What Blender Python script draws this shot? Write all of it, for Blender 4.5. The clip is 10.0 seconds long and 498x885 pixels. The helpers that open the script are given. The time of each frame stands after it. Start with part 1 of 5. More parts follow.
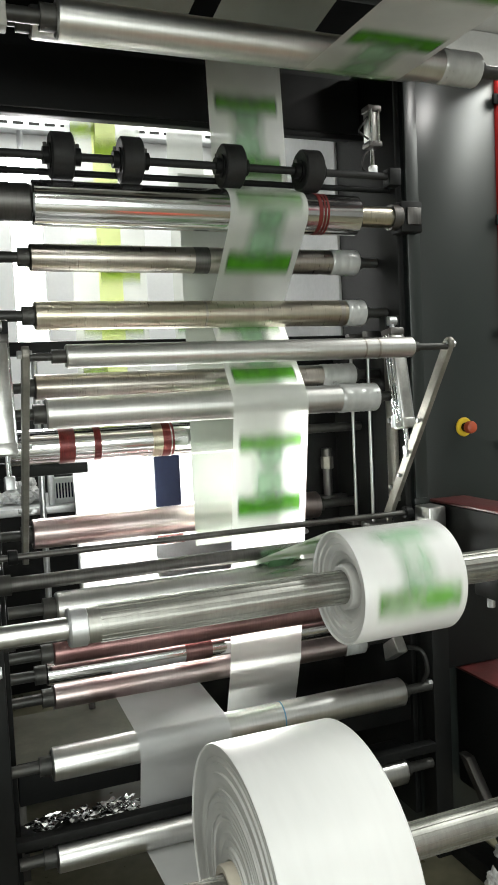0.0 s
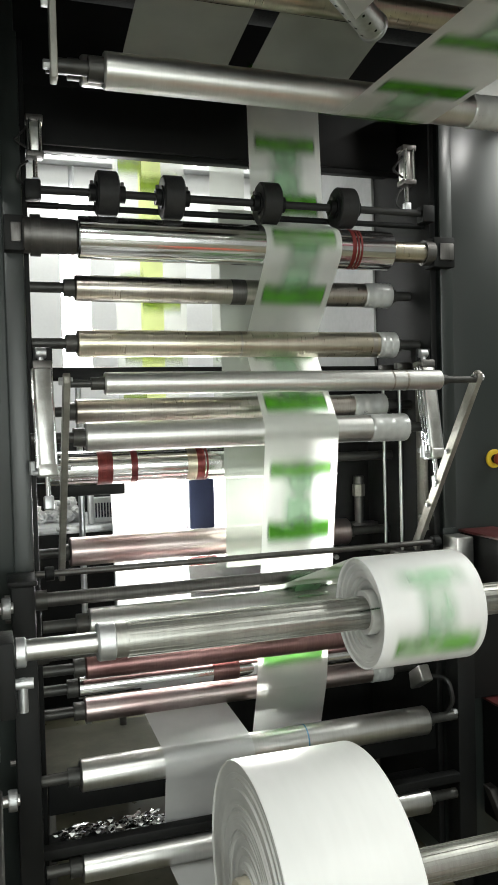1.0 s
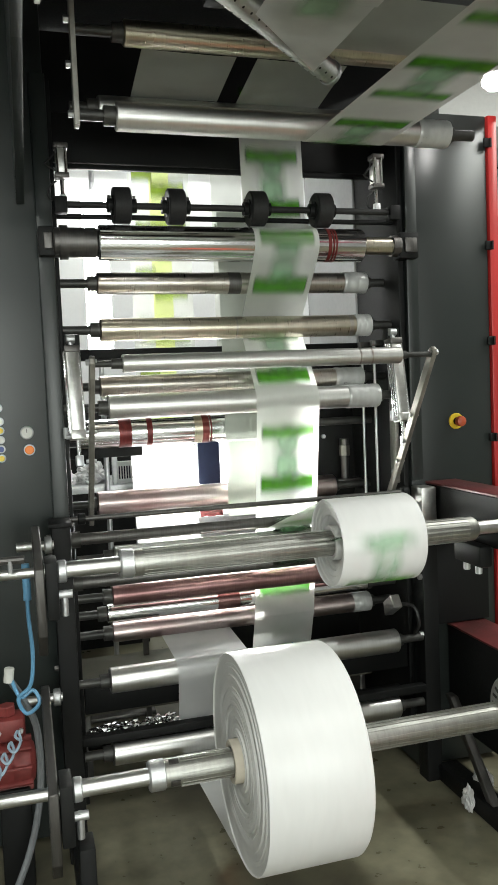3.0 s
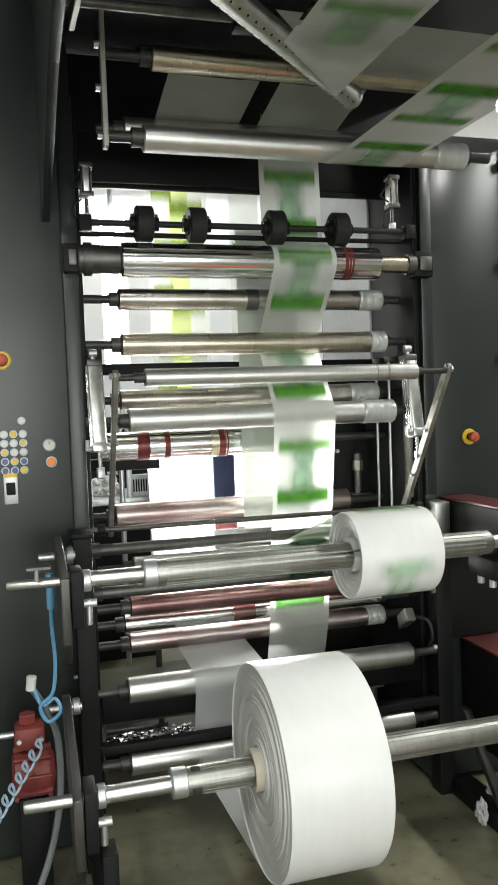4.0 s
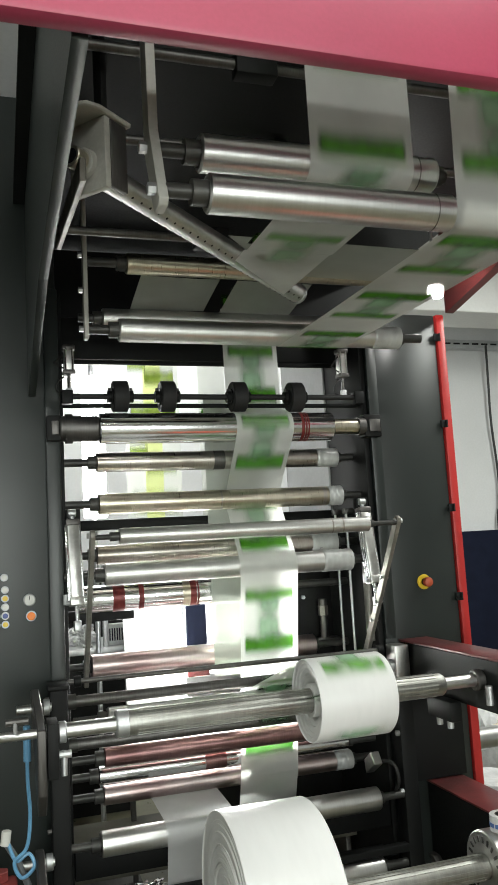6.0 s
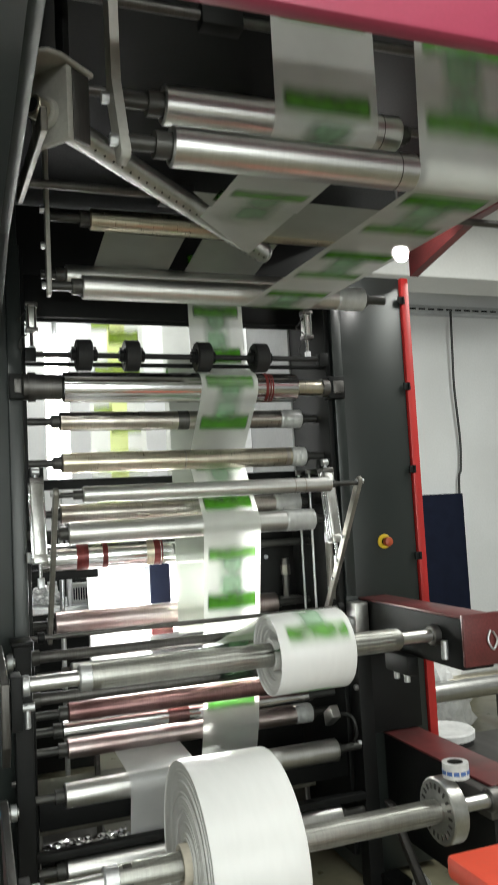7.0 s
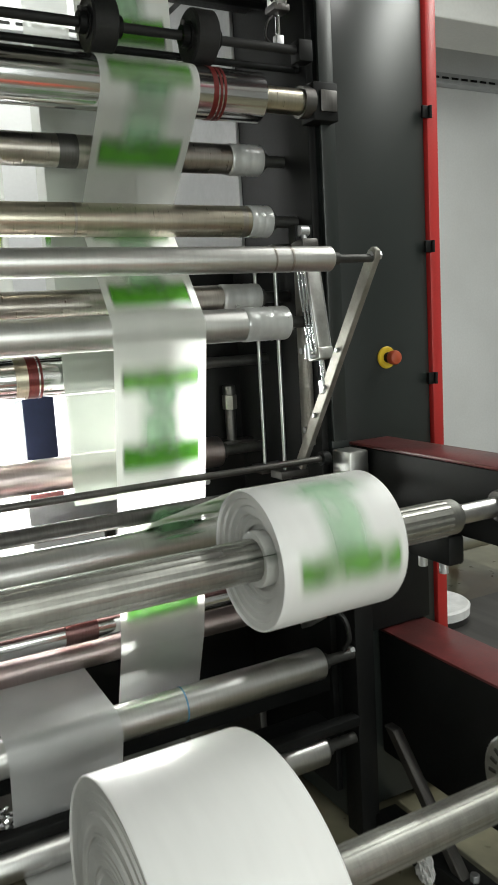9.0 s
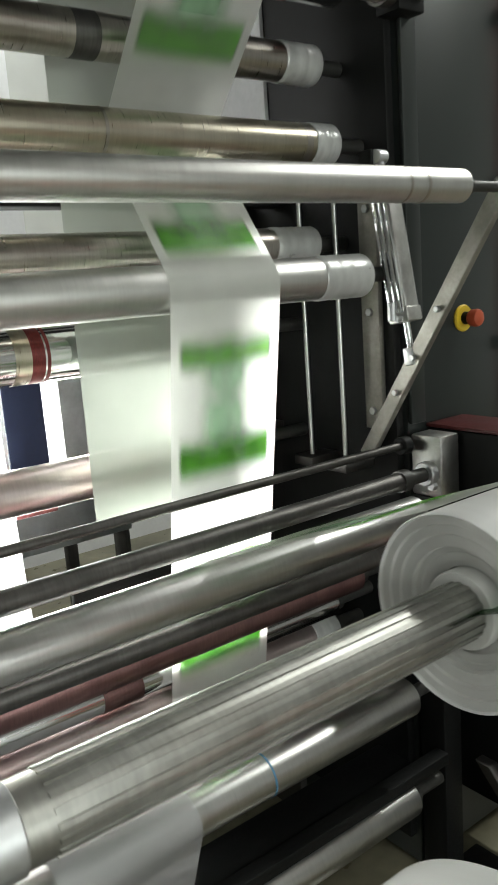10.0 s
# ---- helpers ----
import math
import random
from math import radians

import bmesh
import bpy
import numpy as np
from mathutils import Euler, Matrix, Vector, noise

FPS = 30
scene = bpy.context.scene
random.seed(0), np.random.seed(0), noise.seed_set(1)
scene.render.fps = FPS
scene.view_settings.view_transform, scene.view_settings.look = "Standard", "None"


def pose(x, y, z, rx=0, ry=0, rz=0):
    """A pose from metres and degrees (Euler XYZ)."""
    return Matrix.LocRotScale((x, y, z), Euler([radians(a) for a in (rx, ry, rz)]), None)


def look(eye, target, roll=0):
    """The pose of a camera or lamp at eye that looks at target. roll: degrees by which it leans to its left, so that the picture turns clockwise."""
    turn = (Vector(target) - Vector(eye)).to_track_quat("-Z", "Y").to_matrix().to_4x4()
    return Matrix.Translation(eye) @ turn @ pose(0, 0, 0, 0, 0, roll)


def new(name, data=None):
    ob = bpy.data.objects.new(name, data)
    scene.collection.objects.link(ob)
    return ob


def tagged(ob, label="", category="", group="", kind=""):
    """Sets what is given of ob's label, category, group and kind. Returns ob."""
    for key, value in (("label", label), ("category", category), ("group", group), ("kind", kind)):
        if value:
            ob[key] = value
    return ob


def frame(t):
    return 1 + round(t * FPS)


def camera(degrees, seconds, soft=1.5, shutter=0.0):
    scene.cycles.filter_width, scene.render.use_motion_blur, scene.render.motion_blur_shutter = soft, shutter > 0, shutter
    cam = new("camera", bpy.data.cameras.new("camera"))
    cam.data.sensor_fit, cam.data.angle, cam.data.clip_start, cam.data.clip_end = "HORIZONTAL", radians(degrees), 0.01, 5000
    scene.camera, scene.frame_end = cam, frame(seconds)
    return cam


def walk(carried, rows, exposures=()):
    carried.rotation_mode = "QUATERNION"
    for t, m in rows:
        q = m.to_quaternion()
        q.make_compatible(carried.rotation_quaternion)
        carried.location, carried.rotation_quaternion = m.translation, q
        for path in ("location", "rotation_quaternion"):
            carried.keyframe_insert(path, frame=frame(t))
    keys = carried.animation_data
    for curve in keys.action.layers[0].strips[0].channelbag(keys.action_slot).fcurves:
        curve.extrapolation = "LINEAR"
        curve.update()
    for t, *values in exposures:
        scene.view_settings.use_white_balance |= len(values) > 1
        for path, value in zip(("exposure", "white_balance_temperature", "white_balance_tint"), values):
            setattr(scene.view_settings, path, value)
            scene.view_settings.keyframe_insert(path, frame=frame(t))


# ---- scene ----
cam = camera(35.2, 10.0, shutter=0.3)
METRES, EYE, TILT, LEAN, TURN = 2.8, 1.45, 0.0, 0.4, -21.1
ROWS = [
    (0.0, 0.0, 0.0, 0.0, -0.15, -3.72, 2.27),
    (0.5, -0.001, -0.0045, 0.0005, 0.6, -2.39, 1.61),
    (1.0, 0.0134, -0.0238, 0.0038, 3.12, -1.91, 1.05),
    (1.5, 0.0444, -0.0583, 0.0001, 5.33, -3.38, 1.38),
    (2.0, 0.0603, -0.0942, 0.0046, 5.58, -4.26, 1.74),
    (3.5, 0.0466, -0.2023, 0.0012, 4.64, -3.61, 2.02),
    (4.0, 0.0411, -0.1981, 0.0012, 5.08, -2.72, 1.59),
    (4.5, 0.0385, -0.1963, 0.0092, 4.94, 0.72, 1.17),
    (5.0, 0.0452, -0.218, 0.018, 4.74, 3.92, 1.27),
    (6.5, 0.0708, -0.2946, 0.0196, 2.82, 7.52, 3.49),
    (7.0, 0.0699, -0.287, 0.0123, 1.22, 4.58, 2.54),
    (7.5, 0.0648, -0.2257, -0.0043, 0.7, -2.52, 1.48),
    (8.0, 0.0403, -0.1064, -0.0067, -1.29, -7.13, 1.94),
    (8.5, 0.0266, 0.0207, -0.0156, -3.89, -8.25, 2.68),
    (9.0, 0.0112, 0.1372, -0.0119, -7.5, -8.47, 2.9),
    (9.5, -0.0473, 0.2357, -0.008, -11.98, -9.37, 3.12),
    (10.0, -0.0986, 0.3213, -0.0117, -16.54, -11.41, 3.74),
]
walk(cam, [(t, pose(0, 0, EYE, TILT, LEAN, TURN) @ pose(METRES * x, METRES * y, METRES * z, 90 + pitch, roll, yaw)) for t, x, y, z, yaw, pitch, roll in ROWS],
     exposures=[(0.0, -0.17), (4.0, -0.08), (5.2, 0.0), (6.5, -0.25), (7.5, -0.22), (8.4, -0.26), (9.0, -0.42), (9.5, -0.48), (10.0, -0.52)])


# ---------- light ----------
world = bpy.data.worlds.new("world")
world.use_nodes = True
world.node_tree.nodes["Background"].inputs[0].default_value = (0.75, 0.85, 1.0, 1)
world.node_tree.nodes["Background"].inputs[1].default_value = 0.015
scene.world = world
scene.view_settings.exposure = 0.0


def area(name, at, target, sx, sy, watts, col=(0.97, 1, 0.94)):
    d = bpy.data.lights.new(name, "AREA")
    d.shape, d.size, d.size_y, d.energy, d.color = "RECTANGLE", sx, sy, watts, col
    ob = new(name, d)
    ob.matrix_basis = look(at, target)
    return ob


# added window daylight opposite the press, unseen ceiling tubes over aisle and behind press
area("added_window_fill", (0.2, -4.9, 1.62), (0.2, 0, 1.75), 3.4, 2.3, 180, (0.95, 1, 0.95))
area("tube_light_aisle", (0.6, -1.3, 3.42), (0.6, -1.29, 0), 2.4, 0.12, 46)
area("tube_light_aisle_far", (-1.3, -1.3, 3.42), (-1.3, -1.29, 0), 0.12, 1.6, 52)
area("tube_light_right", (3.2, 1.6, 3.42), (3.2, 1.61, 0), 0.12, 2.4, 120)
area("tube_light_back", (0.7, 4.5, 3.42), (0.7, 4.51, 0), 2.6, 0.12, 42)
# added fill that makes the film webs glow from behind
panel_light = area("web_backlight_fill", (0.745, 2.83, 1.04), (0.745, 2.0, 1.10), 0.61, 0.52, 38)
panel_light.data.spread = radians(75)

# ---------- materials ----------
MATS = {}


def mat(name, col, rough=0.5, metal=0.0, var=0.12, scale=6.0, bump=0.05, bscale=60.0, stretch=(1, 1, 1), spec=0.5,
        stain=None, stain_amt=0.0, stain_scale=2.5, coat=0.0, rust=None):
    """A procedural surface: base colour with variation at two scales, stains and fine relief."""
    if name in MATS:
        return MATS[name]
    m = bpy.data.materials.new(name)
    m.use_nodes = True
    nt = m.node_tree
    n, l = nt.nodes, nt.links
    b = n["Principled BSDF"]
    tc = n.new("ShaderNodeTexCoord")
    mp = n.new("ShaderNodeMapping")
    mp.inputs["Scale"].default_value = stretch
    l.new(tc.outputs["Object"], mp.inputs[0])
    big = n.new("ShaderNodeTexNoise")
    big.inputs["Scale"].default_value, big.inputs["Detail"].default_value = scale, 5
    fine = n.new("ShaderNodeTexNoise")
    fine.inputs["Scale"].default_value, fine.inputs["Detail"].default_value = bscale, 4
    l.new(mp.outputs[0], big.inputs["Vector"])
    l.new(mp.outputs[0], fine.inputs["Vector"])
    ramp = n.new("ShaderNodeMapRange")
    ramp.inputs[1].default_value, ramp.inputs[2].default_value = 0.3, 0.7
    ramp.inputs[3].default_value, ramp.inputs[4].default_value = 1 - var, 1 + var
    l.new(big.outputs["Fac"], ramp.inputs[0])
    ramp2 = n.new("ShaderNodeMapRange")
    ramp2.inputs[1].default_value, ramp2.inputs[2].default_value = 0.3, 0.7
    ramp2.inputs[3].default_value, ramp2.inputs[4].default_value = 1 - var * 0.6, 1 + var * 0.6
    l.new(fine.outputs["Fac"], ramp2.inputs[0])
    mul = n.new("ShaderNodeMath")
    mul.operation = "MULTIPLY"
    l.new(ramp.outputs[0], mul.inputs[0])
    l.new(ramp2.outputs[0], mul.inputs[1])
    vm = n.new("ShaderNodeVectorMath")
    vm.operation = "SCALE"
    vm.inputs[0].default_value = col
    l.new(mul.outputs[0], vm.inputs["Scale"])
    colour = vm.outputs[0]
    if stain:
        st = n.new("ShaderNodeTexNoise")
        st.inputs["Scale"].default_value, st.inputs["Detail"].default_value = stain_scale, 6
        l.new(tc.outputs["Object"], st.inputs["Vector"])
        sr = n.new("ShaderNodeMapRange")
        sr.inputs[1].default_value, sr.inputs[2].default_value, sr.inputs[4].default_value = 0.48, 0.68, stain_amt
        l.new(st.outputs["Fac"], sr.inputs[0])
        mx = n.new("ShaderNodeMix")
        mx.data_type = "RGBA"
        l.new(sr.outputs[0], mx.inputs[0])
        l.new(colour, mx.inputs[6])
        mx.inputs[7].default_value = (*stain, 1)
        colour = mx.outputs[2]
    if rust:
        rn = n.new("ShaderNodeTexNoise")
        rn.inputs["Scale"].default_value, rn.inputs["Detail"].default_value, rn.inputs["Distortion"].default_value = 1.5, 7, 0.8
        sh = n.new("ShaderNodeVectorMath")
        sh.operation = "ADD"
        sh.inputs[1].default_value = (4.3, 1.7, 0.6)
        l.new(tc.outputs["Object"], sh.inputs[0])
        l.new(sh.outputs[0], rn.inputs["Vector"])
        rm = n.new("ShaderNodeMapRange")
        rm.inputs[1].default_value, rm.inputs[2].default_value, rm.inputs[4].default_value = 0.55, 0.66, 0.8
        l.new(rn.outputs["Fac"], rm.inputs[0])
        mr2 = n.new("ShaderNodeMix")
        mr2.data_type = "RGBA"
        l.new(rm.outputs[0], mr2.inputs[0])
        l.new(colour, mr2.inputs[6])
        mr2.inputs[7].default_value = (*rust, 1)
        colour = mr2.outputs[2]
    l.new(colour, b.inputs["Base Color"])
    rr = n.new("ShaderNodeMapRange")
    rr.inputs[3].default_value, rr.inputs[4].default_value = max(0.02, rough * 0.75), min(1, rough * 1.25)
    l.new(fine.outputs["Fac"], rr.inputs[0])
    l.new(rr.outputs[0], b.inputs["Roughness"])
    b.inputs["Metallic"].default_value = metal
    b.inputs["Specular IOR Level"].default_value = spec
    b.inputs["Coat Weight"].default_value = coat
    if bump:
        bp = n.new("ShaderNodeBump")
        bp.inputs["Strength"].default_value, bp.inputs["Distance"].default_value = bump, 0.002
        l.new(fine.outputs["Fac"], bp.inputs["Height"])
        l.new(bp.outputs[0], b.inputs["Normal"])
    MATS[name] = m
    return m


def film(name, col, clear=0.1, through_light=0.45, fade=False, var=0.06, gloss=0.25, side=0.05, tall=0.5):
    """Thin plastic film: diffuse and translucent, a little see-through, with a gloss; fade: soft torn ink edges."""
    if name in MATS:
        return MATS[name]
    m = bpy.data.materials.new(name)
    m.use_nodes = True
    nt = m.node_tree
    n, l = nt.nodes, nt.links
    b, out = n["Principled BSDF"], n["Material Output"]
    tc = n.new("ShaderNodeTexCoord")
    nz = n.new("ShaderNodeTexNoise")
    nz.inputs["Scale"].default_value, nz.inputs["Detail"].default_value = 9, 3
    l.new(tc.outputs["Object"], nz.inputs["Vector"])
    mr = n.new("ShaderNodeMapRange")
    mr.inputs[1].default_value, mr.inputs[2].default_value = 0.3, 0.7
    mr.inputs[3].default_value, mr.inputs[4].default_value = 1 - var, 1 + var
    l.new(nz.outputs["Fac"], mr.inputs[0])
    vm = n.new("ShaderNodeVectorMath")
    vm.operation = "SCALE"
    vm.inputs[0].default_value = col
    l.new(mr.outputs[0], vm.inputs["Scale"])
    l.new(vm.outputs[0], b.inputs["Base Color"])
    b.inputs["Roughness"].default_value = gloss
    tr = n.new("ShaderNodeBsdfTranslucent")
    l.new(vm.outputs[0], tr.inputs["Color"])
    m1 = n.new("ShaderNodeMixShader")
    m1.inputs[0].default_value = through_light
    l.new(b.outputs[0], m1.inputs[1])
    l.new(tr.outputs[0], m1.inputs[2])
    tp = n.new("ShaderNodeBsdfTransparent")
    m2 = n.new("ShaderNodeMixShader")
    m2.inputs[0].default_value = clear
    if fade:
        sep = n.new("ShaderNodeSeparateXYZ")
        l.new(tc.outputs["Generated"], sep.inputs[0])
        vals = []
        for axis, lo in ((0, side), (2, tall)):
            a = n.new("ShaderNodeMath")
            a.operation = "PINGPONG"
            a.inputs[1].default_value = 0.5
            l.new(sep.outputs[axis], a.inputs[0])
            r = n.new("ShaderNodeMapRange")
            r.interpolation_type = "SMOOTHSTEP"
            r.inputs[1].default_value, r.inputs[2].default_value = 0.0, lo
            l.new(a.outputs[0], r.inputs[0])
            vals.append(r.outputs[0])
        wob = n.new("ShaderNodeTexNoise")
        wob.inputs["Scale"].default_value, wob.inputs["Detail"].default_value = 16, 2
        l.new(tc.outputs["Object"], wob.inputs["Vector"])
        wr = n.new("ShaderNodeMapRange")
        wr.inputs[1].default_value, wr.inputs[2].default_value = 0.3, 0.55
        wr.inputs[3].default_value, wr.inputs[4].default_value = 0.45, 1.0
        l.new(wob.outputs["Fac"], wr.inputs[0])
        w0 = n.new("ShaderNodeMath")
        w0.operation = "MULTIPLY"
        l.new(vals[0], w0.inputs[0])
        l.new(wr.outputs[0], w0.inputs[1])
        w = n.new("ShaderNodeMath")
        w.operation = "MULTIPLY"
        l.new(w0.outputs[0], w.inputs[0])
        l.new(vals[1], w.inputs[1])
        inv = n.new("ShaderNodeMath")
        inv.operation = "MULTIPLY_ADD"
        inv.inputs[1].default_value, inv.inputs[2].default_value = -(1 - clear), 1.0
        l.new(w.outputs[0], inv.inputs[0])
        l.new(inv.outputs[0], m2.inputs[0])
    l.new(m1.outputs[0], m2.inputs[1])
    l.new(tp.outputs[0], m2.inputs[2])
    l.new(m2.outputs[0], out.inputs[0])
    MATS[name] = m
    return m


def glow(name, col, power):
    m = bpy.data.materials.new(name)
    m.use_nodes = True
    b = m.node_tree.nodes["Principled BSDF"]
    b.inputs["Base Color"].default_value = (*col, 1)
    b.inputs["Emission Color"].default_value = (*col, 1)
    b.inputs["Emission Strength"].default_value = power
    return m


BLACK = mat("dark_painted_steel", (0.007, 0.0075, 0.0075), 0.55, 0, 0.25, 3, 0.05, 140, spec=0.2, stain=(0.016, 0.016, 0.015), stain_amt=0.5)
PANEL = mat("dark_green_black_paint", (0.020, 0.025, 0.0235), 0.34, 0, 0.12, 2, 0.05, 220, stain=(0.030, 0.036, 0.034), stain_amt=0.35, stain_scale=1.4)
CHROME = mat("polished_chrome", (0.76, 0.76, 0.77), 0.14, 1, 0.05, 3, 0.0, 40, (0.5, 2, 2))
STEEL = mat("turned_steel", (0.60, 0.60, 0.59), 0.33, 1, 0.07, 4, 0.0, 60, (4, 0.3, 0.3))
GREY_STEEL = mat("satin_grey_steel", (0.66, 0.66, 0.64), 0.40, 1, 0.06, 4, 0.0, 60, (4, 0.3, 0.3))
WORN_STEEL = mat("worn_brown_steel", (0.50, 0.47, 0.43), 0.30, 1, 0.14, 4, 0.0, 60, (5, 0.4, 0.4), stain=(0.22, 0.18, 0.14), stain_amt=0.5, stain_scale=6)
BRASSY = mat("yellowed_steel", (0.60, 0.56, 0.46), 0.30, 1, 0.10, 4, 0.0, 60, (5, 0.4, 0.4), stain=(0.3, 0.26, 0.17), stain_amt=0.4, stain_scale=5)
PINK_STEEL = mat("ink_tinted_steel", (0.55, 0.47, 0.46), 0.34, 1, 0.08, 4, 0.0, 60, (4, 0.3, 0.3), stain=(0.32, 0.16, 0.15), stain_amt=0.4, stain_scale=4)
MAROON_STEEL = mat("maroon_inked_roller", (0.26, 0.15, 0.145), 0.33, 0.85, 0.2, 4, 0.0, 60, (4, 0.5, 0.5), stain=(0.1, 0.04, 0.04), stain_amt=0.5, stain_scale=5)
DARK_STEEL = mat("dark_oiled_steel", (0.125, 0.12, 0.115), 0.46, 0.9, 0.2, 5, 0.0, 60, (4, 0.5, 0.5))
JOURNAL = mat("greasy_dark_journal", (0.045, 0.045, 0.042), 0.45, 0.4, 0.25, 12, 0.05, 90, stain=(0.10, 0.095, 0.085), stain_amt=0.4, stain_scale=14)
ALU = mat("cast_aluminium", (0.58, 0.58, 0.56), 0.38, 1, 0.12, 12, 0.15, 120, stain=(0.3, 0.29, 0.27), stain_amt=0.5, stain_scale=14)
SHAFT = mat("air_shaft_steel", (0.40, 0.40, 0.375), 0.43, 1, 0.16, 5, 0.0, 60, (3, 0.6, 0.6), stain=(0.26, 0.25, 0.22), stain_amt=0.4, stain_scale=8)
RUBBER = mat("black_rubber", (0.012, 0.012, 0.012), 0.65, 0, 0.2, 20, 0.1, 150)
RED_INK = mat("dried_red_ink", (0.15, 0.02, 0.018), 0.35, 0.3, 0.35, 14, 0.06, 120, (3, 1, 1))
TAPE = mat("wrapped_clear_tape", (0.50, 0.51, 0.50), 0.30, 0.25, 0.15, 9, 0.15, 30, (1.5, 1, 1))
CRIMSON = mat("crimson_paint", (0.344, 0.038, 0.085), 0.40, 0, 0.08, 2, 0.05, 160, stain=(0.33, 0.03, 0.06), stain_amt=0.4)
RED = mat("red_paint", (0.50, 0.03, 0.028), 0.38, 0, 0.1, 3, 0.05, 150, stain=(0.25, 0.02, 0.02), stain_amt=0.4)
MAROON = mat("oily_maroon_paint", (0.13, 0.028, 0.028), 0.36, 0, 0.3, 5, 0.08, 130, stain=(0.045, 0.02, 0.018), stain_amt=0.7, stain_scale=6)
WHITE_WALL = mat("white_wall_paint", (0.74, 0.75, 0.76), 0.8, 0, 0.05, 1.2, 0.1, 60, stain=(0.58, 0.58, 0.57), stain_amt=0.35, stain_scale=0.9)
CEIL = mat("ceiling_paint", (0.70, 0.70, 0.69), 0.85, 0, 0.05, 1.5, 0.08, 40)
CONCRETE = mat("oily_concrete", (0.175, 0.165, 0.112), 0.30, 0, 0.28, 3.0, 0.06, 18, stain=(0.055, 0.048, 0.028), stain_amt=0.75, stain_scale=2.0, rust=(0.075, 0.042, 0.018))
TRAY = mat("dirty_tray", (0.16, 0.155, 0.125), 0.5, 0, 0.25, 5, 0.1, 60, stain=(0.08, 0.075, 0.06), stain_amt=0.6, stain_scale=6)
HOSE_PALE = mat("pale_blue_hose", (0.36, 0.47, 0.58), 0.35, 0, 0.1, 12, 0.02, 80)
PAPER_CORE = mat("cardboard_core", (0.58, 0.53, 0.44), 0.8, 0, 0.08, 20, 0.1, 90)
ROLL_WHITE = mat("white_film_roll", (0.76, 0.76, 0.755), 0.36, 0, 0.03, 5, 0.02, 60, (1, 0.3, 0.3))
ROLL_SIDE = mat("wound_film_edges", (0.66, 0.66, 0.64), 0.55, 0, 0.08, 16, 0.2, 120)
YELLOW = mat("yellow_plastic", (0.72, 0.50, 0.03), 0.4, 0, 0.05, 12, 0.02, 80)
BTN_RED = mat("red_plastic", (0.42, 0.075, 0.03), 0.4, 0, 0.1, 12, 0.02, 80)
BTN_ORANGE = mat("orange_plastic", (0.85, 0.20, 0.0), 0.4, 0, 0.05, 12, 0.02, 80)
BTN_WHITE = mat("pale_plastic", (0.62, 0.62, 0.58), 0.4, 0, 0.08, 12, 0.02, 80)
BTN_BLUE = mat("blue_plastic", (0.05, 0.08, 0.25), 0.4, 0, 0.08, 12, 0.02, 80)
HOSE_BLUE = mat("blue_air_hose", (0.12, 0.30, 0.48), 0.35, 0, 0.1, 12, 0.02, 80)
HOSE_GREY = mat("grey_hose", (0.16, 0.17, 0.18), 0.4, 0, 0.1, 12, 0.02, 80)
PUMP_RED = mat("dusty_red_casting", (0.20, 0.035, 0.032), 0.5, 0, 0.25, 9, 0.25, 60, stain=(0.16, 0.04, 0.035), stain_amt=0.6, stain_scale=8)
NAVY = mat("navy_cloth", (0.010, 0.013, 0.028), 0.8, 0, 0.15, 9, 0.1, 90, spec=0.1)
STOOL = mat("orange_red_plastic", (0.78, 0.085, 0.04), 0.4, 0, 0.05, 5, 0.06, 90, stain=(0.5, 0.05, 0.03), stain_amt=0.35, stain_scale=10)
WASTE = mat("crumpled_white_waste", (0.66, 0.66, 0.66), 0.5, 0, 0.12, 12, 0.2, 50)
BUCKET = mat("black_bucket_plastic", (0.02, 0.02, 0.02), 0.4, 0, 0.15, 9, 0.05, 80)
CABLE = mat("black_cable", (0.012, 0.012, 0.012), 0.5, 0, 0.1, 9, 0.02, 80)
GALV = mat("galvanised_steel", (0.55, 0.56, 0.57), 0.45, 0.9, 0.1, 14, 0.08, 90)
TAPE_BLUE = mat("blue_label_print", (0.08, 0.16, 0.42), 0.5, 0, 0.1, 12, 0.02, 80)
WEB = film("printed_web_film", (0.90, 0.91, 0.88), 0.08, 0.68, gloss=0.5)
WEB_CLEAR = film("thin_translucent_film", (0.72, 0.75, 0.69), 0.24, 0.5)
WEB_PLAIN = film("plain_white_film", (0.80, 0.81, 0.82), 0.20, 0.35, gloss=0.5)
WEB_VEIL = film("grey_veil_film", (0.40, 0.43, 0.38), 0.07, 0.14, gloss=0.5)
GREEN = film("green_ink", (0.13, 0.44, 0.035), 0.05, 0.55, fade=True, var=0.3, side=0.05, tall=0.34)
GREEN_MID = film("mid_green_ink", (0.19, 0.47, 0.09), 0.18, 0.55, fade=True, var=0.3, side=0.06, tall=0.42)
GREEN_PALE = film("pale_green_ink", (0.40, 0.62, 0.42), 0.42, 0.55, fade=True, var=0.25, side=0.35, tall=0.22)
LIME = film("lime_ink", (0.42, 0.58, 0.08), 0.1, 0.5, fade=True, var=0.2)
LEVER = mat("scratched_flat_steel", (0.30, 0.29, 0.26), 0.5, 0.75, 0.2, 12, 0.1, 120, stain=(0.18, 0.17, 0.15), stain_amt=0.5, stain_scale=14)
CASTING = mat("pale_cast_plate", (0.42, 0.415, 0.38), 0.48, 0.0, 0.1, 8, 0.1, 110, stain=(0.26, 0.25, 0.22), stain_amt=0.4, stain_scale=10)
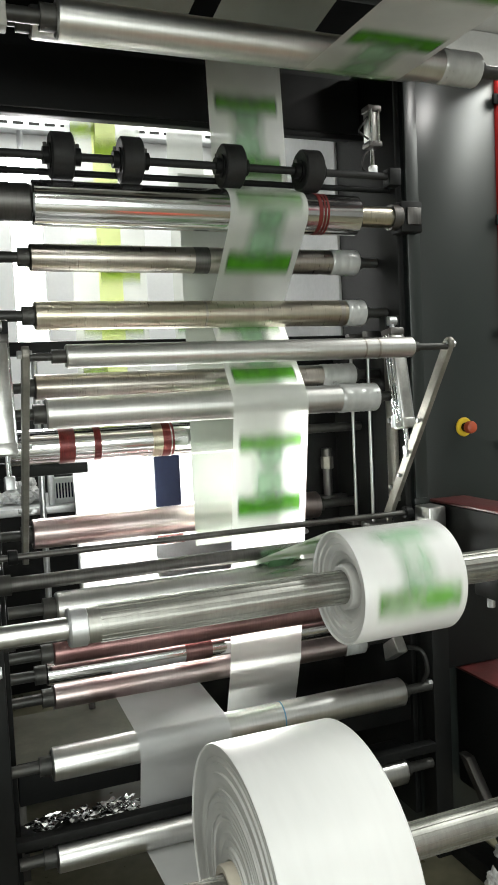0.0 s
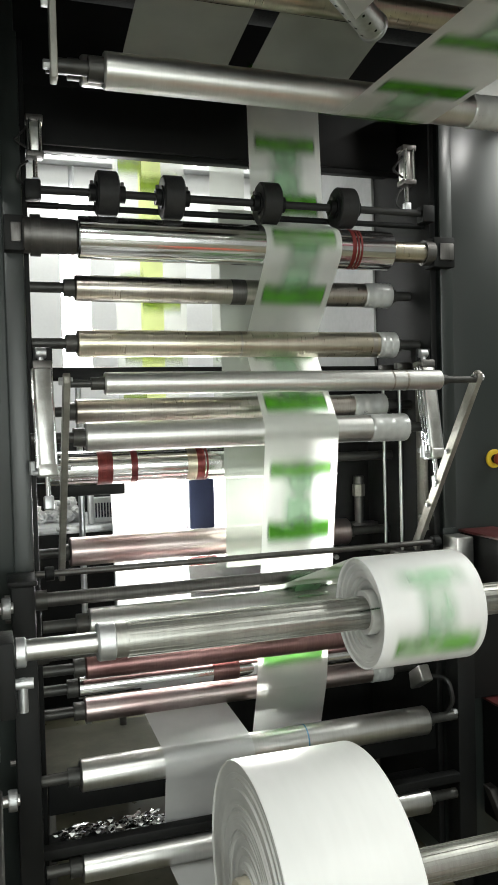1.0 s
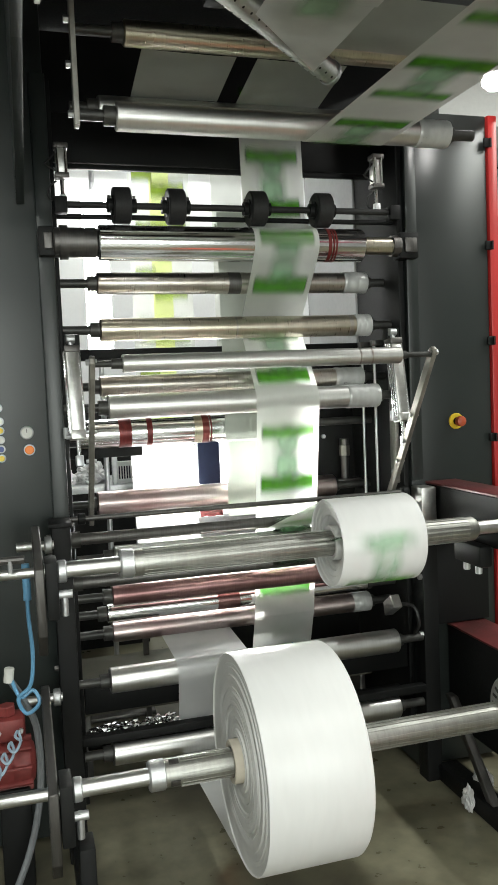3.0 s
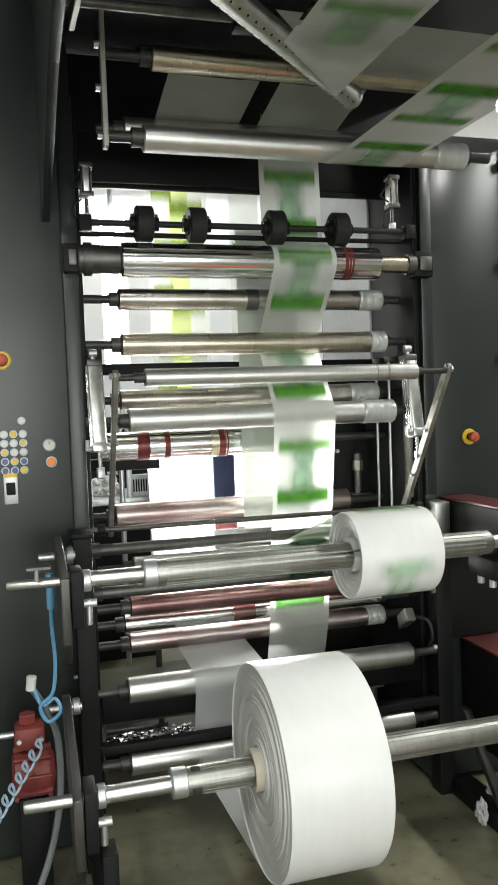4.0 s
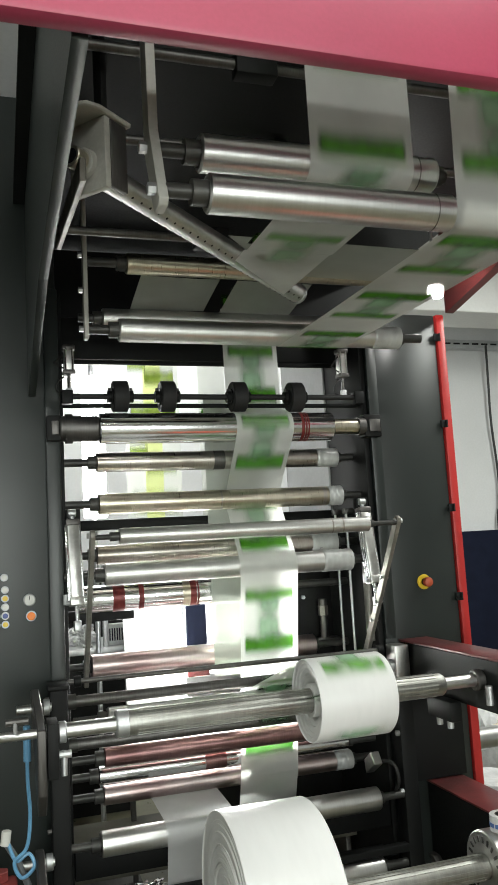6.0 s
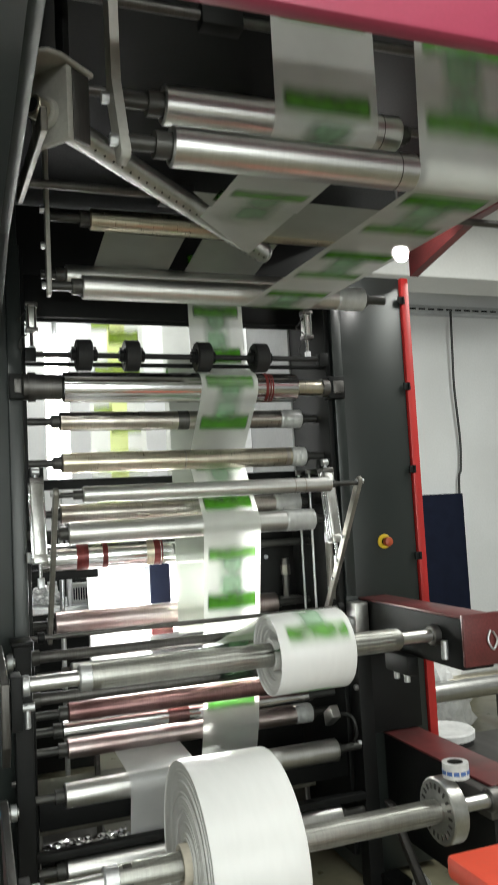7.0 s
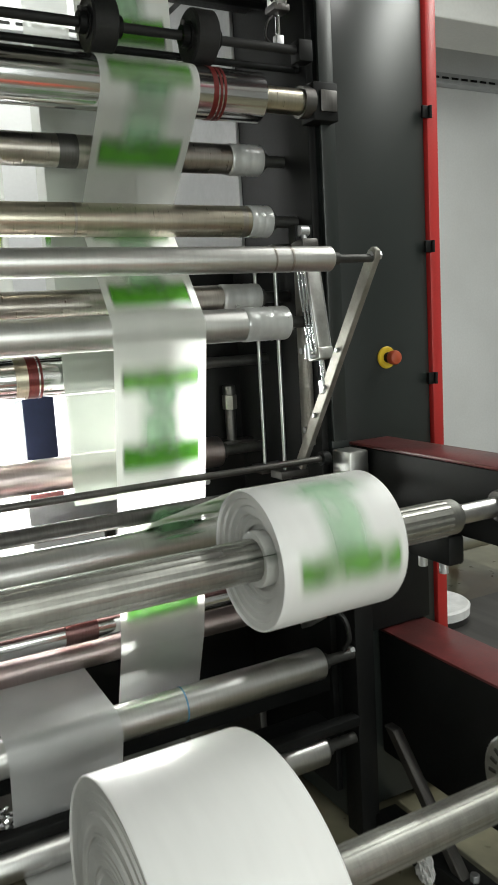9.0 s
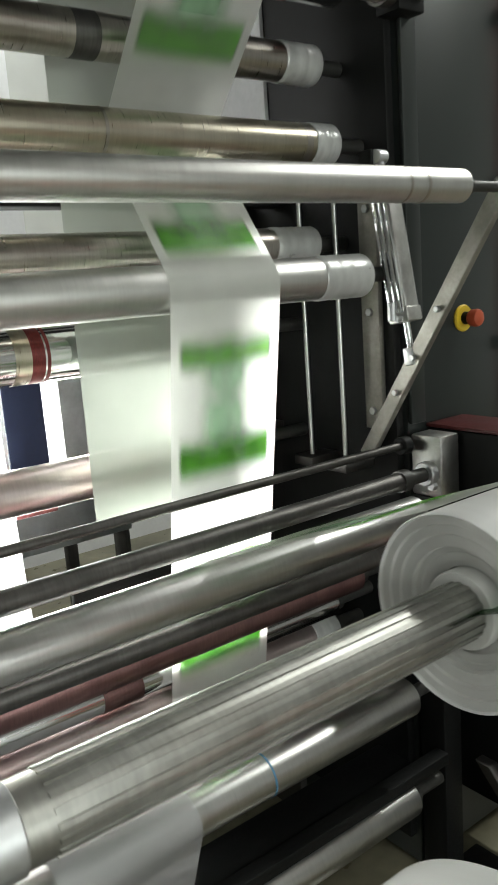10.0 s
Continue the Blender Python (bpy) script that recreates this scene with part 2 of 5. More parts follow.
LIME_PALE = film("pale_lime_ink", (0.80, 0.88, 0.36), 0.12, 0.65)
COVER_GREY = mat("light_grey_cover_paint", (0.42, 0.43, 0.43), 0.5, 0, 0.1, 5, 0.04, 60)


# ---------- mesh helpers ----------
def finish(bm, name, material, smooth=True, angle=35):
    me = bpy.data.meshes.new(name)
    bmesh.ops.recalc_face_normals(bm, faces=bm.faces)
    if smooth:
        for f in bm.faces:
            f.smooth = True
        for e in bm.edges:
            if len(e.link_faces) == 2 and e.calc_face_angle(0) > radians(angle):
                e.smooth = False
    bm.to_mesh(me)
    bm.free()
    me.materials.append(material)
    return me


def part(name, bm, material, parent=None, label="", smooth=True):
    ob = new(name, finish(bm, name, material, smooth))
    ob.parent = parent
    if label:
        tagged(ob, label)
    return ob


def empty(name, at=(0, 0, 0), label="", category="", group="", kind=""):
    ob = new(name)
    ob.empty_display_size = 0.05
    ob.location = at
    return tagged(ob, label, category, group, kind)


def box(x0, x1, y0, y1, z0, z1, bevel=0.003, bm=None):
    own = bm is None
    bm = bm or bmesh.new()
    r = bmesh.ops.create_cube(bm, size=1)
    for v in r["verts"]:
        v.co = ((x0 + x1) / 2 + v.co.x * (x1 - x0), (y0 + y1) / 2 + v.co.y * (y1 - y0), (z0 + z1) / 2 + v.co.z * (z1 - z0))
    if bevel:
        es = list({e for v in r["verts"] for e in v.link_edges})
        bmesh.ops.bevel(bm, geom=es, offset=bevel, segments=2, affect="EDGES", profile=0.5)
    return bm


def lathe(profile, seg=40, bm=None, m=None):
    """Revolves (x, r) points round the x axis; m places it."""
    bm = bm or bmesh.new()
    m = m or Matrix()
    rings = []
    for x, r in profile:
        if r < 1e-6:
            rings.append([bm.verts.new(m @ Vector((x, 0, 0)))])
        else:
            rings.append([bm.verts.new(m @ Vector((x, r * math.cos(a), r * math.sin(a)))) for a in (2 * math.pi * i / seg for i in range(seg))])
    for a, b in zip(rings, rings[1:]):
        for i in range(seg):
            j = (i + 1) % seg
            if len(a) == 1 and len(b) == 1:
                break
            if len(a) == 1:
                bm.faces.new((a[0], b[i], b[j]))
            elif len(b) == 1:
                bm.faces.new((a[i], b[0], a[j]))
            else:
                bm.faces.new((a[i], b[i], b[j], a[j]))
    return bm


def rod(a, b, r, seg=16, bm=None, chamfer=0.1):
    a, b = Vector(a), Vector(b)
    d = b - a
    m = Matrix.Translation(a) @ d.to_track_quat("X", "Z").to_matrix().to_4x4()
    n = d.length
    c = min(r * chamfer, n * 0.3)
    return lathe([(0, 0), (0, r - c), (c, r), (n - c, r), (n, r - c), (n, 0)], seg, bm, m)


def prism(poly, axis, lo, hi, bevel=0.003):
    """A plate of the given outline, thick along one axis. poly: points in the other two axes, in order."""
    bm = bmesh.new()

    def at(p, h):
        return {"x": (h, p[0], p[1]), "y": (p[0], h, p[1]), "z": (p[0], p[1], h)}[axis]
    lower = [bm.verts.new(at(p, lo)) for p in poly]
    upper = [bm.verts.new(at(p, hi)) for p in poly]
    bm.faces.new(lower)
    bm.faces.new(upper[::-1])
    for i in range(len(poly)):
        j = (i + 1) % len(poly)
        bm.faces.new((lower[i], lower[j], upper[j], upper[i]))
    if bevel:
        bmesh.ops.bevel(bm, geom=list(bm.edges), offset=bevel, segments=1, affect="EDGES")
    return bm


def tube(points, r, seg=8, bm=None):
    """A hose through points (Catmull-Rom)."""
    bm = bm or bmesh.new()
    P = [Vector(p) for p in points]
    P = [2 * P[0] - P[1]] + P + [2 * P[-1] - P[-2]]
    path = []
    for i in range(1, len(P) - 2):
        for k in range(6):
            t = k / 6
            a, b, c, d = P[i - 1:i + 3]
            path.append(0.5 * ((2 * b) + (c - a) * t + (2 * a - 5 * b + 4 * c - d) * t * t + (3 * b - a - 3 * c + d) * t ** 3))
    path.append(P[-2])
    rings = []
    for i, p in enumerate(path):
        d = (path[min(i + 1, len(path) - 1)] - path[max(i - 1, 0)]).normalized()
        u = d.orthogonal().normalized() if i == 0 else (u - d * u.dot(d)).normalized()
        w = d.cross(u)
        rings.append([bm.verts.new(p + r * (math.cos(a) * u + math.sin(a) * w)) for a in (2 * math.pi * k / seg for k in range(seg))])
    for a, b in zip(rings, rings[1:]):
        for k in range(seg):
            bm.faces.new((a[k], a[(k + 1) % seg], b[(k + 1) % seg], b[k]))
    bm.faces.new(rings[0][::-1])
    bm.faces.new(rings[-1])
    return bm


# ---------- rooms and ground ----------
def setting():
    tagged(part("floor", box(-4, 7, -5, 6, -0.1, 0, 0), CONCRETE, smooth=False), "oil-stained grey-brown concrete workshop floor", "floor", kind="structure")
    tagged(part("ceiling", box(-4, 7, -5, 6, 3.5, 3.6, 0), CEIL, smooth=False), "plain off-white workshop ceiling", "ceiling", kind="structure")
    tagged(part("wall_back", box(-4, 7, 4.9, 5.05, 0, 3.5, 0), WHITE_WALL, smooth=False), "white painted wall behind the press", "wall", kind="structure")
    tagged(part("wall_front", box(-4, 7, -5.15, -5, 0, 3.5, 0), WHITE_WALL, smooth=False), "plain white workshop wall", "wall", kind="structure")
    # unseen window with glowing pane, added to light the press from the front
    w = tagged(empty("added_window"), "wide white-framed window, unseen, added opposite the press as fill light", "window", kind="structure")
    part("pane", box(-1.6, 2.0, -4.996, -4.985, 0.25, 2.65, 0), glow("fill_pane_glow", (0.92, 1.0, 0.98), 0.8), w)
    for x in (-1.62, -0.42, 0.78, 1.98):
        part("window_frame", box(x, x + 0.05, -4.996, -4.96, 0.22, 2.68, 0.003), WHITE_WALL, w)
    for z in (0.20, 2.65):
        part("window_frame", box(-1.62, 2.03, -4.996, -4.955, z, z + 0.05, 0.003), WHITE_WALL, w)
    tagged(part("wall_west", box(-4.15, -4, -5, 6, 0, 3.5, 0), WHITE_WALL, smooth=False), "plain white workshop wall", "wall", kind="structure")
    tagged(part("wall_east", box(7, 7.15, -5, 6, 0, 3.5, 0), WHITE_WALL, smooth=False), "plain white workshop wall", "wall", kind="structure")
    tagged(part("ceiling_beam", box(-4, 7, 3.9, 4.3, 3.05, 3.496, 0.01), CEIL, smooth=False), "white concrete beam under the ceiling", "beam", kind="structure")


setting()


# ---------- press frame ----------
def cabinet_left():
    c = empty("press_side_cabinet", (0, 0, 0), "dark green-black painted steel side cabinet of the printing press", "machine cabinet", "press side cabinets")
    part("body", box(-0.72, 0.092, 2.05, 3.0, 0.02, 3.2, 0.006), PANEL, c)
    part("edge_post", box(0.048, 0.098, 2.036, 2.047, 0.1, 2.46, 0.004), PANEL, c)
    part("inner_plate", box(0.095, 0.112, 2.06, 2.98, 0.1, 2.45, 0.003), BLACK, c)
    return c


def cabinet_right():
    c = empty("press_side_cabinet", (0, 0, 0), "dark green-black painted steel side cabinet with red edge strip", "machine cabinet", "press side cabinets")
    part("body", box(1.325, 1.665, 2.05, 3.0, 0.02, 2.42, 0.006), PANEL, c)
    part("edge_post", box(1.322, 1.366, 2.036, 2.047, 1.1, 2.40, 0.003), PANEL, c)
    part("inner_plate", box(1.300, 1.322, 2.06, 2.98, 0.1, 2.45, 0.003), BLACK, c)
    part("red_strip", box(1.668, 1.705, 2.04, 2.09, 0.45, 2.42, 0.004), RED, c, "red painted door edge strip")
    for z in (2.32, 1.95, 1.60, 1.24):
        h = part("hinge", rod((1.672, 2.032, z - 0.016), (1.672, 2.032, z + 0.016), 0.005, 10), BLACK, c)
        part("hinge_leaf", box(1.648, 1.672, 2.034, 2.042, z - 0.016, z + 0.016, 0.002), BLACK, h)
    return c


cabinet_left()
cabinet_right()


def emergency_stop(x, z):
    b = empty("emergency_stop_button", (x, 2.05, z), "red mushroom stop button on round yellow plate", "button", "stop buttons")
    face = pose(0, 0, 0, 0, 0, -90)
    part("yellow_plate", lathe([(0, 0), (0, 0.029), (0.004, 0.030), (0.008, 0.027), (0.008, 0)], 28, m=face), YELLOW, b)
    part("collar", lathe([(0.008, 0.014), (0.024, 0.013), (0.024, 0)], 20, m=face), BLACK, b)
    part("mushroom_head", lathe([(0.022, 0), (0.022, 0.014), (0.027, 0.0185), (0.040, 0.0195), (0.046, 0.017), (0.049, 0.010), (0.050, 0)], 28, m=face), BTN_RED, b)
    return b


emergency_stop(1.512, 1.308)
emergency_stop(-0.152, 1.622)


def push_button(x, z, material, label, r=0.0115):
    b = empty("push_button", (x, 2.05, z), label, "button", "panel buttons")
    face = pose(0, 0, 0, 0, 0, -90)
    part("bezel", lathe([(0, 0), (0, r + 0.004), (0.004, r + 0.004), (0.006, r + 0.002), (0.006, 0)], 20, m=face), GALV, b)
    part("cap", lathe([(0.006, 0), (0.006, r), (0.012, r), (0.014, r * 0.8), (0.014, 0)], 20, m=face), material, b)


def left_controls():
    kinds = [(BTN_WHITE, "pale square-set push button in steel bezel"), (YELLOW, "yellow push button in steel bezel"), (BTN_BLUE, "blue push button in steel bezel")]
    for r in range(5):
        for c in range(4):
            k = kinds[1] if (r + c) % 3 == 1 else kinds[2] if r > 2 else kinds[0]
            push_button(-0.098 - c * 0.029, 1.388 - r * 0.029, *k, r=0.009)
    push_button(-0.1, 1.43, BTN_WHITE, "pale key switch in steel bezel", 0.009)
    g = empty("pressure_gauge", (-0.018, 2.05, 1.349), "small round dial gauge with steel rim", "gauge")
    face = pose(0, 0, 0, 0, 0, -90)
    part("rim", lathe([(0, 0), (0, 0.021), (0.010, 0.021), (0.012, 0.018), (0.009, 0.017)], 28, m=face), GALV, g)
    part("dial", lathe([(0.008, 0), (0.008, 0.0172)], 24, m=face), BTN_WHITE, g)
    part("needle", box(-0.001, 0.001, -0.0095, -0.0085, 0, 0.013, 0), BLACK, g)
    push_button(-0.013, 1.294, BTN_ORANGE, "orange round push button in dark bezel", 0.014)
    s = empty("selector_plate", (-0.142, 2.05, 1.215), "small grey plate with yellow head and black selector", "switch")
    part("plate", box(-0.022, 0.022, -0.006, 0, -0.05, 0.05, 0.003), GALV, s)
    part("yellow_head", box(-0.02, 0.02, -0.0075, -0.006, 0.036, 0.048, 0.0), YELLOW, s)
    part("dial_face", box(-0.014, 0.014, -0.010, -0.006, -0.02, 0.02, 0.003), BLACK, s)


left_controls()


# ---------- rollers ----------
def roller(name, label, y, z, x0, x1, r, material, left=0.10, right=1.31, journal=0.015, wrap=0.0, bands=(), hub=JOURNAL, group="guide rollers"):
    """A roller along x with a dark recessed end, its journals to the frame, wound tape on the end and ink bands."""
    g = empty(name, (0, y, z), label, "roller", group)
    c = min(0.004, r * 0.12)
    part("tube", lathe([(x0 + 0.006, r * 0.72), (x0, r * 0.80), (x0, r - c), (x0 + c, r), (x1 - c, r), (x1, r - c), (x1, r * 0.80), (x1 - 0.006, r * 0.72)], 48), material, g)
    part("end_plate", lathe([(x0 + 0.005, 0), (x0 + 0.005, r * 0.74)], 32), hub, g)
    part("end_plate", lathe([(x1 - 0.005, 0), (x1 - 0.005, r * 0.74)], 32), hub, g)
    if left < x0:
        part("journal", lathe([(left, 0), (left, journal), (x0 - 0.03, journal), (x0 - 0.03, journal * 1.7), (x0 + 0.004, journal * 1.7), (x0 + 0.004, 0)], 20), hub, g)
    if right > x1:
        part("journal", lathe([(x1 - 0.004, 0), (x1 - 0.004, journal * 1.5), (x1 + 0.02, journal * 1.5), (x1 + 0.02, journal), (right, journal), (right, 0)], 20), hub, g)
    if wrap:
        n = 9
        prof = [(x1 - wrap, r + 0.0003)]
        for i in range(n):
            a = x1 - wrap + wrap * (i + 0.2) / n
            prof += [(a, r + 0.0018 + 0.0005 * math.sin(i * 2.3)), (a + wrap * 0.7 / n, r + 0.0018 + 0.0005 * math.cos(i * 1.7))]
        prof += [(x1 + 0.002, r + 0.001), (x1 + 0.004, r * 0.85), (x1 + 0.003, r * 0.7)]
        part("tape_wrap", lathe(prof, 40), TAPE, g, "wound clear tape on the roller end")
    for a, b, m in bands:
        part("ink_band", lathe([(a, r + 0.0002), (a, r + 0.0008), (b, r + 0.0008), (b, r + 0.0002)], 48), m, g)
    return g


def rollers():
    roller("idler_roller", "satin grey steel idler roller with tape-wound end", 1.565, 2.177, 0.247, 1.211, 0.037, GREY_STEEL, 0.155, 1.30, wrap=0.10)
    roller("idler_roller", "dull grey steel idler roller behind another", 1.86, 2.30, 0.235, 1.23, 0.036, GREY_STEEL, 0.155, 1.30)
    roller("idler_roller", "brownish steel idler roller under the top web", 1.615, 2.412, 0.285, 1.22, 0.034, BRASSY, 0.155, 1.30)
    roller("chill_roller", "large polished chrome roller with red ink rings and brassy journals", 2.027, 1.94, 0.234, 1.141, 0.056, CHROME, 0.19, 1.20,
           bands=((1.0, 1.012, RED_INK), (1.016, 1.022, RED_INK), (1.026, 1.032, RED_INK)))
    roller("nip_rod", "thin dark rod behind the rubber wheels", 2.095, 2.036, 0.12, 1.29, 0.0085, BLACK, 0.115, 1.295, journal=0.005, hub=BLACK)
    roller("guide_roller", "dark worn steel guide roller with tape-wound end", 2.19, 1.835, 0.238, 1.224, 0.037, WORN_STEEL, wrap=0.09,
           bands=((0.695, 0.74, DARK_STEEL),))
    roller("guide_roller", "yellowed steel guide roller with taped end", 2.137, 1.674, 0.235, 1.211, 0.038, BRASSY, wrap=0.06,
           bands=((0.70, 0.706, WORN_STEEL), (1.125, 1.140, WORN_STEEL)))
    roller("swing_roller", "slim bright steel roller carried by two swing arms", 1.768, 1.546, 0.257, 1.148, 0.0265, GREY_STEEL, 0.172, 1.266, journal=0.009,
           bands=((1.0, 1.004, WORN_STEEL), (1.04, 1.045, WORN_STEEL)))
    roller("guide_roller", "worn steel guide roller with dull taped end", 2.195, 1.487, 0.230, 1.201, 0.035, WORN_STEEL, wrap=0.11)
    roller("guide_roller", "smooth grey steel guide roller with white taped end", 2.05, 1.417, 0.239, 1.195, 0.040, GREY_STEEL, wrap=0.12)
    roller("plate_cylinder", "chrome printing cylinder with dark red ink rings", 2.33, 1.318, 0.16, 0.93, 0.052, CHROME,
           bands=((0.30, 0.345, RED_INK), (0.40, 0.42, RED_INK), (0.575, 0.605, BRASSY), (0.605, 0.63, RED_INK), (0.634, 0.64, RED_INK)))
    roller("guide_roller", "ink-tinted steel guide roller", 2.36, 1.062, 0.215, 1.144, 0.044, PINK_STEEL)
    roller("guide_roller", "dark oiled steel roller in a block bearing", 1.985, 1.005, 0.12, 1.22, 0.0185, DARK_STEEL, 0.07, 1.335)
    roller("guide_roller", "turned steel guide roller under the winding web", 1.945, 0.945, 0.222, 1.22, 0.037, STEEL, 0.11, 1.30)
    roller("guide_roller", "dark oiled steel cross roller", 1.985, 0.866, 0.12, 1.28, 0.020, DARK_STEEL, 0.10)
    roller("guide_roller", "dark maroon inked roller", 2.105, 0.782, 0.225, 1.20, 0.034, MAROON_STEEL)
    roller("guide_roller", "polished chrome roller with reddish smears", 2.165, 0.708, 0.21, 1.18, 0.032, CHROME, bands=((0.60, 0.68, MAROON_STEEL),))
    roller("guide_roller", "ink-tinted steel roller with taped end", 2.20, 0.628, 0.229, 1.205, 0.034, PINK_STEEL, wrap=0.07)
    roller("guide_roller", "bright turned steel guide roller", 1.975, 0.541, 0.191, 1.208, 0.041, STEEL, 0.06, 1.31, journal=0.014, bands=((0.815, 0.819, HOSE_BLUE),))
    roller("guide_roller", "turned steel guide roller near the floor", 1.98, 0.300, 0.189, 1.209, 0.041, STEEL, 0.10, 1.31)
    roller("idler_roller", "bright turned steel idler roller under the red beam", 0.62, 2.275, 0.275, 0.80, 0.038, STEEL, 0.188, 0.83, bands=((0.752, 0.754, DARK_STEEL),))
    roller("idler_roller", "turned steel idler roller under the red beam", 0.55, 2.158, 0.268, 0.79, 0.038, STEEL, 0.188, 0.83, bands=((0.745, 0.747, DARK_STEEL),))
    roller("idler_roller", "turned steel idler roller with the outer web", 0.56, 2.165, 0.81, 1.25, 0.034, STEEL, 0.80, 1.55)


rollers()


def chill_ends():
    for x0, x1, lab in ((0.095, 0.232, "dark oiled bearing sleeve of the chrome roller"), (1.140, 1.285, "brassy bearing sleeve of the chrome roller")):
        s = empty("bearing_sleeve", (0, 2.027, 1.94), lab, "bearing", "bearing sleeves")
        fat = 0.016 if x0 < 0.5 else 0.0
        part("sleeve", lathe([(x0, 0), (x0, 0.026 + fat), (x0 + 0.004, 0.03 + fat), (x1 - 0.004, 0.03 + fat), (x1, 0.027 + fat), (x1, 0)], 32), DARK_STEEL if x0 < 0.5 else BRASSY, s)
        part("lock_ring", lathe([(x0 + 0.02 if x0 < .5 else x1 - 0.03, 0.031 + fat), (x0 + 0.02 if x0 < .5 else x1 - 0.03, 0.037 + fat), (x0 + 0.045 if x0 < .5 else x1, 0.037 + fat), (x0 + 0.045 if x0 < .5 else x1, 0.031 + fat)], 32), DARK_STEEL, s)
    for x0, x1 in ((0.05, 0.10), (1.28, 1.352)):
        b = empty("bearing_block", (0, 0, 0), "square black bearing block let into the cabinet", "bearing", "bearing blocks")
        part("block", box(x0, x1, 2.0, 2.06, 1.895, 1.985, 0.004), BLACK, b)
        part("cap", box(x0 + 0.016, x1 - 0.008, 1.992, 2.0, 1.915, 1.965, 0.003), DARK_STEEL, b)


chill_ends()


def pressure_wheels():
    s = empty("wheel_shaft", (0, 2.028, 2.058), "thin black shaft that carries the rubber pressure wheels", "shaft")
    part("shaft", rod((0.11, 0, 0), (1.29, 0, 0), 0.0105, 14), RUBBER, s)
    for x in (0.125, 1.27):
        part("shaft_clamp", box(x - 0.02, x + 0.02, -0.02, 0.02, -0.028, 0.022, 0.004), BLACK, s)
    for x in (0.314, 0.489, 0.765, 0.998):
        w = empty("rubber_nip_roller", (x, 2.028, 2.058), "black rubber pressure wheel on the chrome roller", "wheel", "pressure wheels")
        part("tyre", lathe([(-0.026, 0.03), (-0.028, 0.053), (-0.024, 0.058), (0.024, 0.058), (0.028, 0.053), (0.026, 0.03)], 36), RUBBER, w)
        part("hub", lathe([(-0.045, 0.011), (-0.045, 0.022), (-0.030, 0.022), (-0.030, 0.031), (0.028, 0.031), (0.028, 0.022), (0.048, 0.022), (0.048, 0.011)], 24), BLACK, w)
        for d in (-0.038, 0.042):
            part("set_screw", rod((d, 0, 0.02), (d, 0, 0.032), 0.005, 8), DARK_STEEL, w)


pressure_wheels()


def small_cylinder(x, z0, z1, hose_side):
    """A small air cylinder that presses the wheel shaft."""
    c = empty("air_cylinder", (x, 2.04, 0), "small aluminium air cylinder with rod and air hoses", "air cylinder", "air cylinders")
    part("barrel", box(-0.018, 0.018, -0.018, 0.018, z0 + 0.05, z1, 0.005), ALU, c)
    for d in (-0.012, 0.012):
        part("tie_rod", rod((d, -0.02, z0 + 0.05), (d, -0.02, z1), 0.0035, 8), CHROME, c)
    part("end_cap", box(-0.022, 0.022, -0.023, 0.02, z0 + 0.04, z0 + 0.056, 0.003), DARK_STEEL, c)
    part("end_cap", box(-0.022, 0.022, -0.023, 0.02, z1 - 0.006, z1 + 0.012, 0.003), DARK_STEEL, c)
    part("piston_rod", rod((0, 0, z0 - 0.03), (0, 0, z0 + 0.045), 0.006, 12), CHROME, c)
    part("clevis", box(-0.010, 0.010, -0.010, 0.010, z0 - 0.045, z0 - 0.01, 0.002), GALV, c)
    h = hose_side
    part("air_hose", tube([(h * 0.018, -0.01, z1 - 0.02), (h * 0.045, -0.02, z1 - 0.05), (h * 0.05, -0.015, z0 + 0.08), (h * 0.018, -0.01, z0 + 0.062)], 0.003), CABLE, c)
    part("air_hose", tube([(h * 0.018, -0.01, z0 + 0.03), (h * 0.04, -0.02, z0 + 0.01), (h * 0.045, -0.015, z0 - 0.02), (h * 0.02, 0.0, z0 - 0.03)], 0.003), CABLE, c)


small_cylinder(0.134, 2.10, 2.235, -1)
small_cylinder(1.214, 2.10, 2.245, -1)


def swing_arm(x, flip):
    a = empty("dancer_lever", (x, 0, 0), "worn flat steel swing arm with bolt holes", "lever arm", "swing arms")
    top, bot = Vector((1.770, 1.552)), Vector((2.118, 1.034))
    d = (top - bot).normalized()
    n = Vector((-d.y, d.x)) * 0.0165
    poly = [bot - n, bot + n, top + n + d * 0.004, top + n * 0.5 + d * 0.018, top - n * 0.5 + d * 0.018, top - n + d * 0.004]
    part("flat_bar", prism([(p.x, p.y) for p in poly], "x", -0.008, 0.008, 0.002), LEVER, a, "scratched flat steel bar")
    for k in (0.28, 0.42, 0.60):
        p = bot.lerp(top, k)
        part("bolt", rod((-0.016, p.x, p.y), (0.016, p.x, p.y), 0.006, 8), GALV, a)
    part("end_bolt", rod((-0.014 * flip, top.x, top.y), (0.018 * flip, top.x, top.y), 0.010, 6), GALV, a)


swing_arm(1.266, 1)
swing_arm(0.172, -1)


